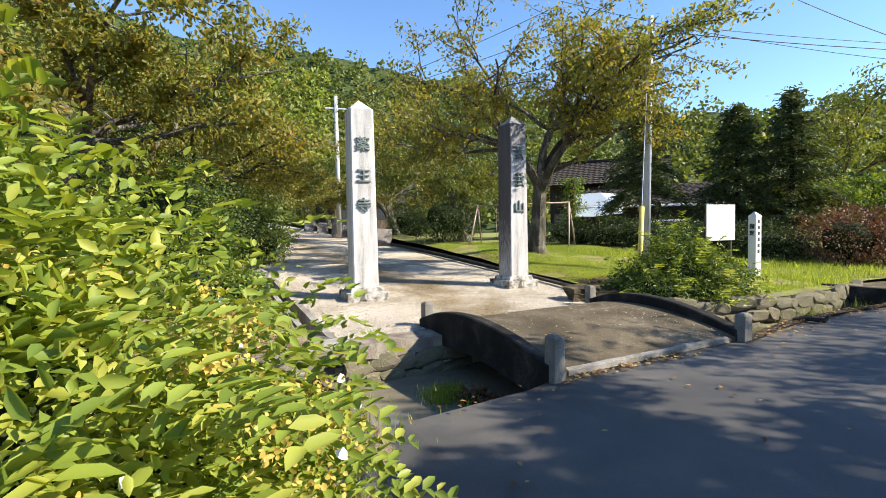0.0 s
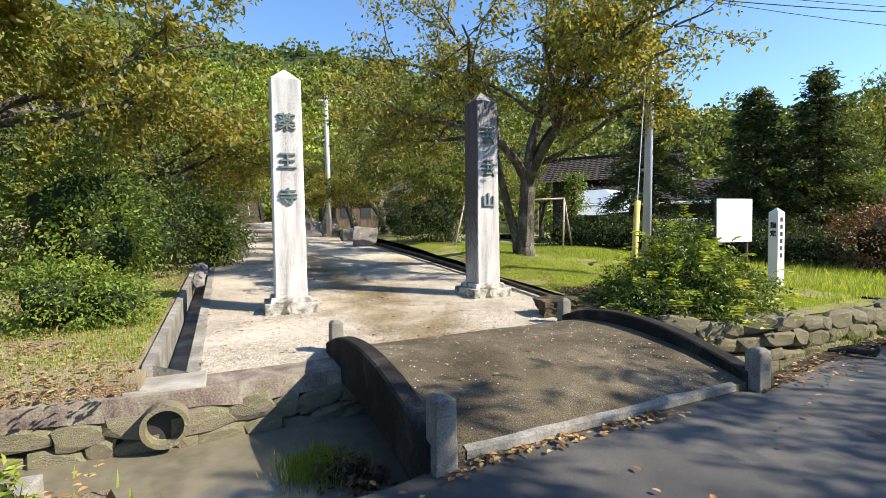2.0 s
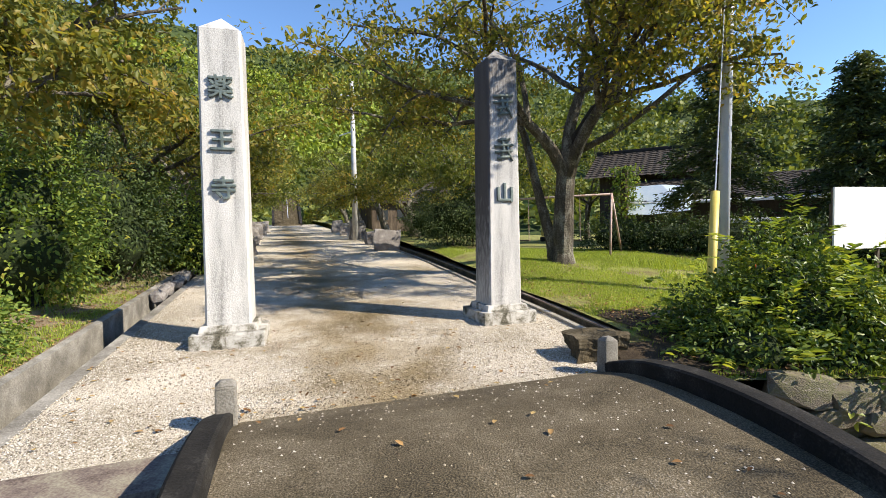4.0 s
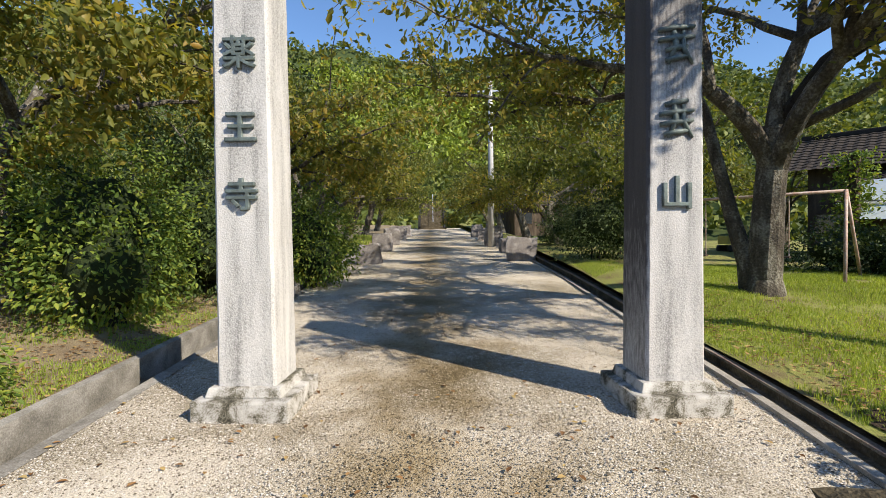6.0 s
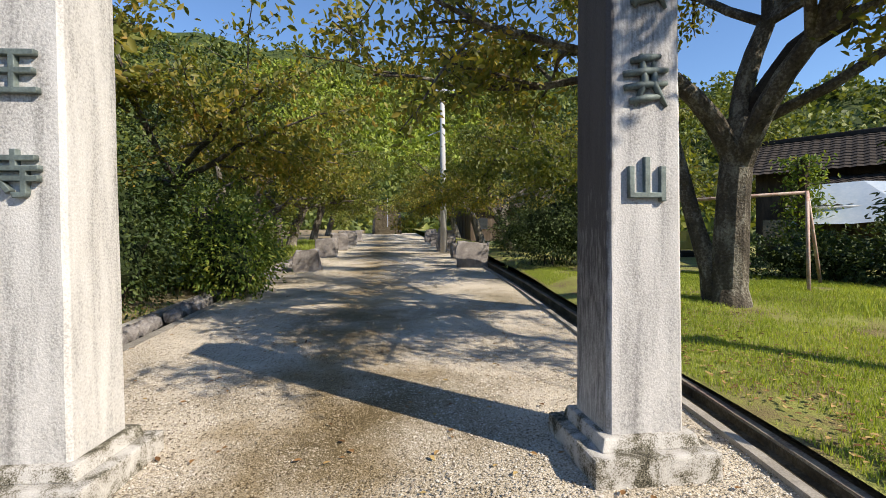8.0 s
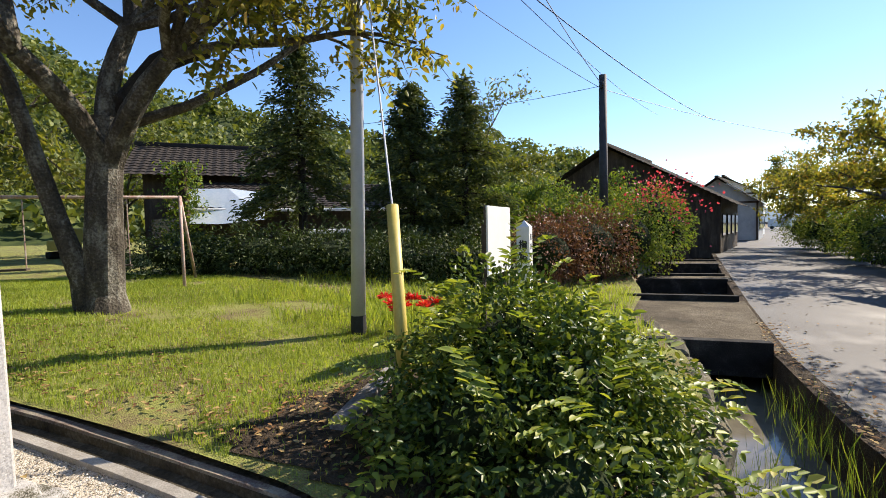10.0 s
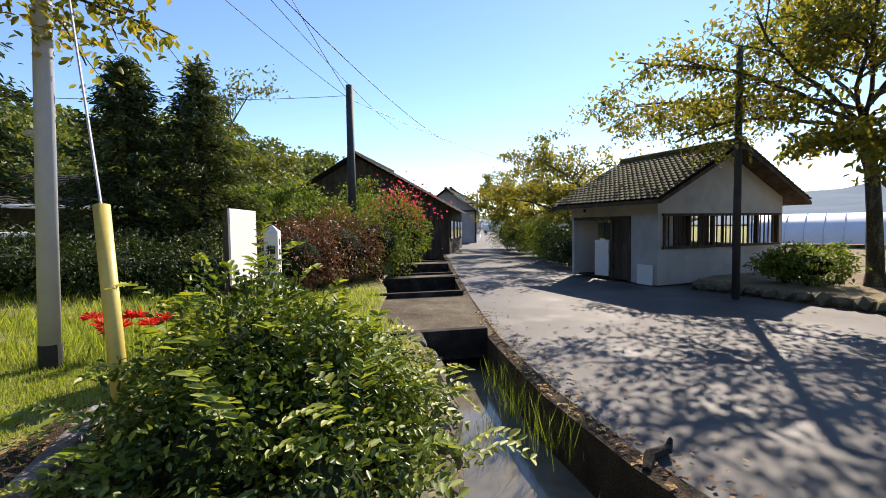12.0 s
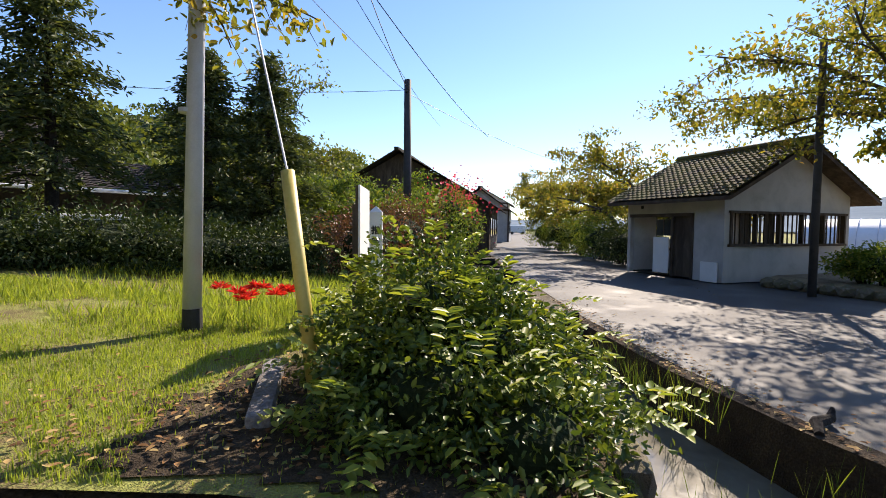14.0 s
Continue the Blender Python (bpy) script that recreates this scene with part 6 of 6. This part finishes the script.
# bare soil round the bush by the bridge, its shade coloured in
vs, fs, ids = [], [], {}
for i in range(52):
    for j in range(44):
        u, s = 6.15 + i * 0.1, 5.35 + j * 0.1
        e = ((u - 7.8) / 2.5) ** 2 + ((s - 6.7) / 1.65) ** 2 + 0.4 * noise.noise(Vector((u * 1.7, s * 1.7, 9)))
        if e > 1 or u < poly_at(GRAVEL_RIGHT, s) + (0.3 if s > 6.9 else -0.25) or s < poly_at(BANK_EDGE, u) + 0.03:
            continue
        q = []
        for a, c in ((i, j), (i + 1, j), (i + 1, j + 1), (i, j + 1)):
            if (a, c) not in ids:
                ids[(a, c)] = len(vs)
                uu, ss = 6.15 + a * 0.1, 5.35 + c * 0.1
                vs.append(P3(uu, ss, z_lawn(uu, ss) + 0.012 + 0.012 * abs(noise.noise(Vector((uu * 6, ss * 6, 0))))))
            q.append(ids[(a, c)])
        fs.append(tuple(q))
tagged(part("shade_dark_soil", Buf().add(vs, fs), DARK_SOIL), "bare soil with litter round the bush, darkened for shade", "soil", kind="structure")

# driftwood at the road's edge
log = thing("dead_branch", (5.45, 6.9, -0.13), "dark dead branch lying at the canal edge", "branch", rot=-30)
part("branch_body", rough_up(Buf().tube([(-0.22, 0, 0.02), (-0.05, 0.05, 0.05), (0.16, 0, 0.04), (0.2, -0.02, 0.11)], [0.03, 0.05, 0.04, 0.015], 8), 0.02, 12), DARK_BARK, log)

# weeds in the canal and by the bridge
def tuft(at, n, h, spread, seed, label, mat=L_GRASS, w=0.008):
    g = np.random.default_rng(seed)
    sp = np.stack([at[0] + g.normal(0, spread, n), at[1] + g.normal(0, spread, n), np.full(n, at[2])], 1)
    return blades("weeds", sp, h, mat, label, seed, w, "weeds", 0.56)


tuft(P3(2.45, 4.75, -0.64), 1500, 0.15, 0.13, 1, "bright grass tuft growing below the bridge", L_GRASS, 0.004)
tuft(P3(7.6, 4.5, -0.64), 130, 0.22, 0.25, 2, "weeds growing in the canal", L_BUSH, 0.003)
for k, (u, s) in enumerate(((8.6, 5.6), (9.4, 5.5), (10.3, 5.4))):
    tuft(P3(u, max(s, poly_at(BANK_EDGE, u) + 0.12), z_lawn(u, s) - 0.02), 260, 0.16, 0.13, 40 + k, "green weeds hanging over the canal edge", L_BUSH if k % 2 else L_GRASS, 0.004)
tuft(P3(9.6, 4.5, -0.64), 130, 0.24, 0.3, 3, "weeds growing in the canal", L_BUSH, 0.003)
tuft(P3(11.6, 4.5, -0.64), 130, 0.26, 0.3, 4, "weeds growing in the canal", L_BUSH, 0.003)
tuft(P3(0.2, 3.2, -0.26), 2600, 0.1, 0.5, 5, "thin grass on the canal's near bank")
tuft(P3(-1.5, 2.7, -0.29), 1400, 0.08, 0.6, 6, "thin grass on the canal's near bank")
bankb = Buf()
us = list(np.linspace(-12, 1.1, 40))
rows_b = [[poly_at(ROAD_EDGE, u) - 0.3, poly_at(ROAD_EDGE, u) + 0.3, min(poly_at(ROAD_EDGE, u) + 2.4, poly_at(BANK_EDGE, u) - 1.3), poly_at(BANK_EDGE, u) - 0.9] for u in us]
vs = []
for u, q in zip(us, rows_b):
    q = sorted(q)
    vs += [P3(u, q[0], -0.26), P3(u, q[1], -0.17), P3(u, q[2], -0.34), P3(u, q[3], -0.74)]
bankb.add(vs, [(i * 4 + j, (i + 1) * 4 + j, (i + 1) * 4 + j + 1, i * 4 + j + 1) for i in range(len(us) - 1) for j in range(3)])
tagged(part("near_bank", bankb, SOIL), "leaf-strewn earth bank between road and canal", "bank", kind="structure")

for k, (u, s, z, n, hh) in enumerate(((7.5, 3.95, -0.4, 50, 0.26), (8.9, 4.0, -0.4, 70, 0.36), (9.7, 4.0, -0.4, 80, 0.34), (10.4, 3.95, -0.4, 70, 0.36), (6.75, 3.75, -0.3, 120, 0.2))):
    tuft(P3(u, s, z), n, hh, 0.16, 60 + k, "tall thin weeds along the canal's road side", L_BUSH, 0.003)
bush("red_leaf_weed", P3(2.62, 4.55, -0.66), [(0, 0, 0.06, 0.26, 0.14), (0.22, -0.1, 0.04, 0.2, 0.1)], "low weeds with reddening leaves below the bridge", L_MAROON, 0.06, 500, 131, cat="weeds")
bush("leafy_weed", P3(0.55, 4.55, -0.62), [(0, 0, 0.3, 0.14, 0.34), (0.05, 0.1, 0.15, 0.2, 0.16)], "tall leafy weed at the canal's near bank", L_BRIGHT, 0.07, 260, 132, cat="weeds")

# ---- fallen leaves and pebbles ----
g = np.random.default_rng(21)
sp = []
for k in range(520):
    s = 6.6 + 14 * g.random() ** 1.5
    u = g.uniform(1.5, poly_at(GRAVEL_RIGHT, s) - 0.05)
    sp.append(P3(u, s, z_path(s) + 0.012))
for k in range(260):
    u = g.uniform(1, 18)
    s = poly_at(ROAD_EDGE, u) - 7.0 * g.random() ** 2.2
    sp.append(P3(u, s, -0.118))
for k in range(480):
    u = g.uniform(6.2, 14)
    sp.append(P3(u, poly_at(ROAD_EDGE, u) - 0.5 * abs(g.normal(0, 0.5)), -0.1))
for k in range(500):
    u, s = g.uniform(6.6, 10.0), g.uniform(5.6, 8.4)
    if u > poly_at(GRAVEL_RIGHT, s) + 0.35 and s > poly_at(BANK_EDGE, u) + 0.1:
        sp.append(P3(u, s, z_lawn(u, s) + 0.035))
for k in range(700):
    s = 7.4 + 6 * g.random()
    u = poly_at(GRAVEL_RIGHT, s) + 0.35 + abs(g.normal(0, 0.8))
    sp.append(P3(u, s, z_lawn(u, s) + 0.03))
for k in range(150):
    sp.append(P3(g.uniform(2.9, 5.0), 3.47 - abs(g.normal(0, 0.07)), -0.13 + 0.03 * g.random()))
for k in range(18):
    u, s = g.uniform(BL + 0.2, BR_ - 0.2), g.uniform(3.6, 6.4)
    sp.append(P3(u, s, z_deck(s) + 0.016))
for k in range(1500):
    u = g.uniform(-5, 1.0)
    f = g.random()
    e = poly_at(ROAD_EDGE, u)
    sp.append(P3(u, e + 0.3 + f * 2.0, -0.15 - 0.18 * f + 0.02))
for k in range(6500):
    u, s = g.uniform(-5, 1.0), 5.6 + 9 * g.random() ** 1.4
    sp.append(P3(u, s, z_lawn(u, s) + 0.02))
me = leaf_mesh("fallen_leaves", sp, 0.055, LITTER, axis=np.concatenate([g.normal(size=(len(sp), 2)), np.zeros((len(sp), 1))], 1) * 3, droop=0, up=8, seed=22, width=0.55)
tagged(new("fallen_leaves", me), "dry brown leaves scattered on the ground", "leaves", kind="stuff")
sp = []
for k in range(85000):
    s = 5.95 + 9.0 * g.random() ** 1.3
    u = g.uniform(1.5, poly_at(GRAVEL_RIGHT, s))
    sp.append(P3(u, s, z_path(s) - 0.002))
for k in range(700):
    u, s = g.uniform(BL + 0.15, BR_ - 0.1), 3.6 + 2.9 * g.random() ** 0.8
    sp.append(P3(u, s, z_deck(s) + 0.002))
c = np.asarray(sp)
n = len(c)
rad = g.uniform(0.004, 0.0125, n)
tet = np.array([[1, 0, 0], [-0.5, 0.87, 0], [-0.5, -0.87, 0], [0.1, 0.1, 0.75]])
an = g.uniform(0, 6.28, n)
rot = np.stack([np.stack([np.cos(an), -np.sin(an), 0 * an], 1), np.stack([np.sin(an), np.cos(an), 0 * an], 1), np.stack([0 * an, 0 * an, 1 + 0 * an], 1)], 1)
v = np.einsum("nij,kj->nki", rot, tet) * rad[:, None, None] + c[:, None]
me = bpy.data.meshes.new("pebbles")
me.vertices.add(4 * n)
me.vertices.foreach_set("co", v.ravel())
idx = (np.arange(n) * 4)[:, None] + np.array([0, 1, 3, 1, 2, 3, 2, 0, 3])[None]
me.loops.add(9 * n)
me.loops.foreach_set("vertex_index", idx.ravel().astype(np.int32))
me.polygons.add(3 * n)
me.polygons.foreach_set("loop_start", np.arange(0, 9 * n, 3, dtype=np.int32))
me.update(calc_edges=True)
me.materials.append(PEBBLE)
tagged(new("loose_pebbles", me), "loose pale pebbles on the path and bridge", "gravel", kind="stuff")

# ---- hills ----
SKYLINE = [(-180, 3), (-125, 4), (-110, 3), (-100, 1.2), (-80, 1.0), (-72, 3), (-62, 6.5), (-50, 10), (-40, 11), (-30, 11.5), (-20, 13), (-8, 16), (5, 19), (20, 20), (35, 21), (60, 22), (100, 16), (140, 8), (180, 3)]


def hill_point(yaw, f):
    """f from 0 at the foot to 1 at the crest."""
    el = poly_at(SKYLINE, yaw)
    dist = 75 + 110 * f
    if yaw < -66:
        dist = 300 + 300 * f
    a = radians(yaw)
    bumps = noise.noise(Vector((math.sin(a) * 9, math.cos(a) * 9, f * 2))) * 1.4 + noise.noise(Vector((math.sin(a) * 30, math.cos(a) * 30, f * 4))) * 0.5
    z = math.tan(radians(max(0.2, el * (f ** 0.8) + bumps * f * min(1, el / 8)))) * dist
    return (-math.sin(a) * dist, math.cos(a) * dist, z + 1.2 * f - 0.9)


for name, y0, y1, mat, lab in (("wooded_hill", -66, 130, HILL, "steep wooded hill behind the temple"), ("far_hill", -180, -66, FAR_HILL, "low hills across the valley, haze put into their blue tint")):
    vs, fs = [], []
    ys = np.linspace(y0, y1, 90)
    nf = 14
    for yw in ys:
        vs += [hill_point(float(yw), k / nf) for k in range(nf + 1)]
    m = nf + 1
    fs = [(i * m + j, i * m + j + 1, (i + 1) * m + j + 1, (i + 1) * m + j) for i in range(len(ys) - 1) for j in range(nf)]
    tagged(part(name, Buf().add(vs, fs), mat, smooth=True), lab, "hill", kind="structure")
g = np.random.default_rng(31)
for nm, mat, span, count, sz, lab in (("hill_forest", L_FAR, (-66, 90), 70000, 1.5, "mixed forest covering the hillside"), ("bamboo_grove", L_BAMBOO, (14, 44), 26000, 1.2, "bright bamboo grove on the hillside")):
    cs = []
    for k in range(count // 28):
        yw, f = g.uniform(*span), g.random() ** 0.8
        if nm == "bamboo_grove":
            f = g.uniform(0.3, 0.85)
        p = np.array(hill_point(float(yw), float(f)))
        d = g.normal(size=(28, 3))
        d /= np.linalg.norm(d, axis=1)[:, None]
        d[:, 2] = np.abs(d[:, 2]) * 1.2
        cs.append(p + d * g.uniform(2.0, 4.2) + np.array([0, 0, 0.5]))
    tagged(new(nm, leaf_mesh(nm, np.concatenate(cs), sz, mat, seed=32, width=0.7, fine=False)), lab, "forest", kind="stuff")
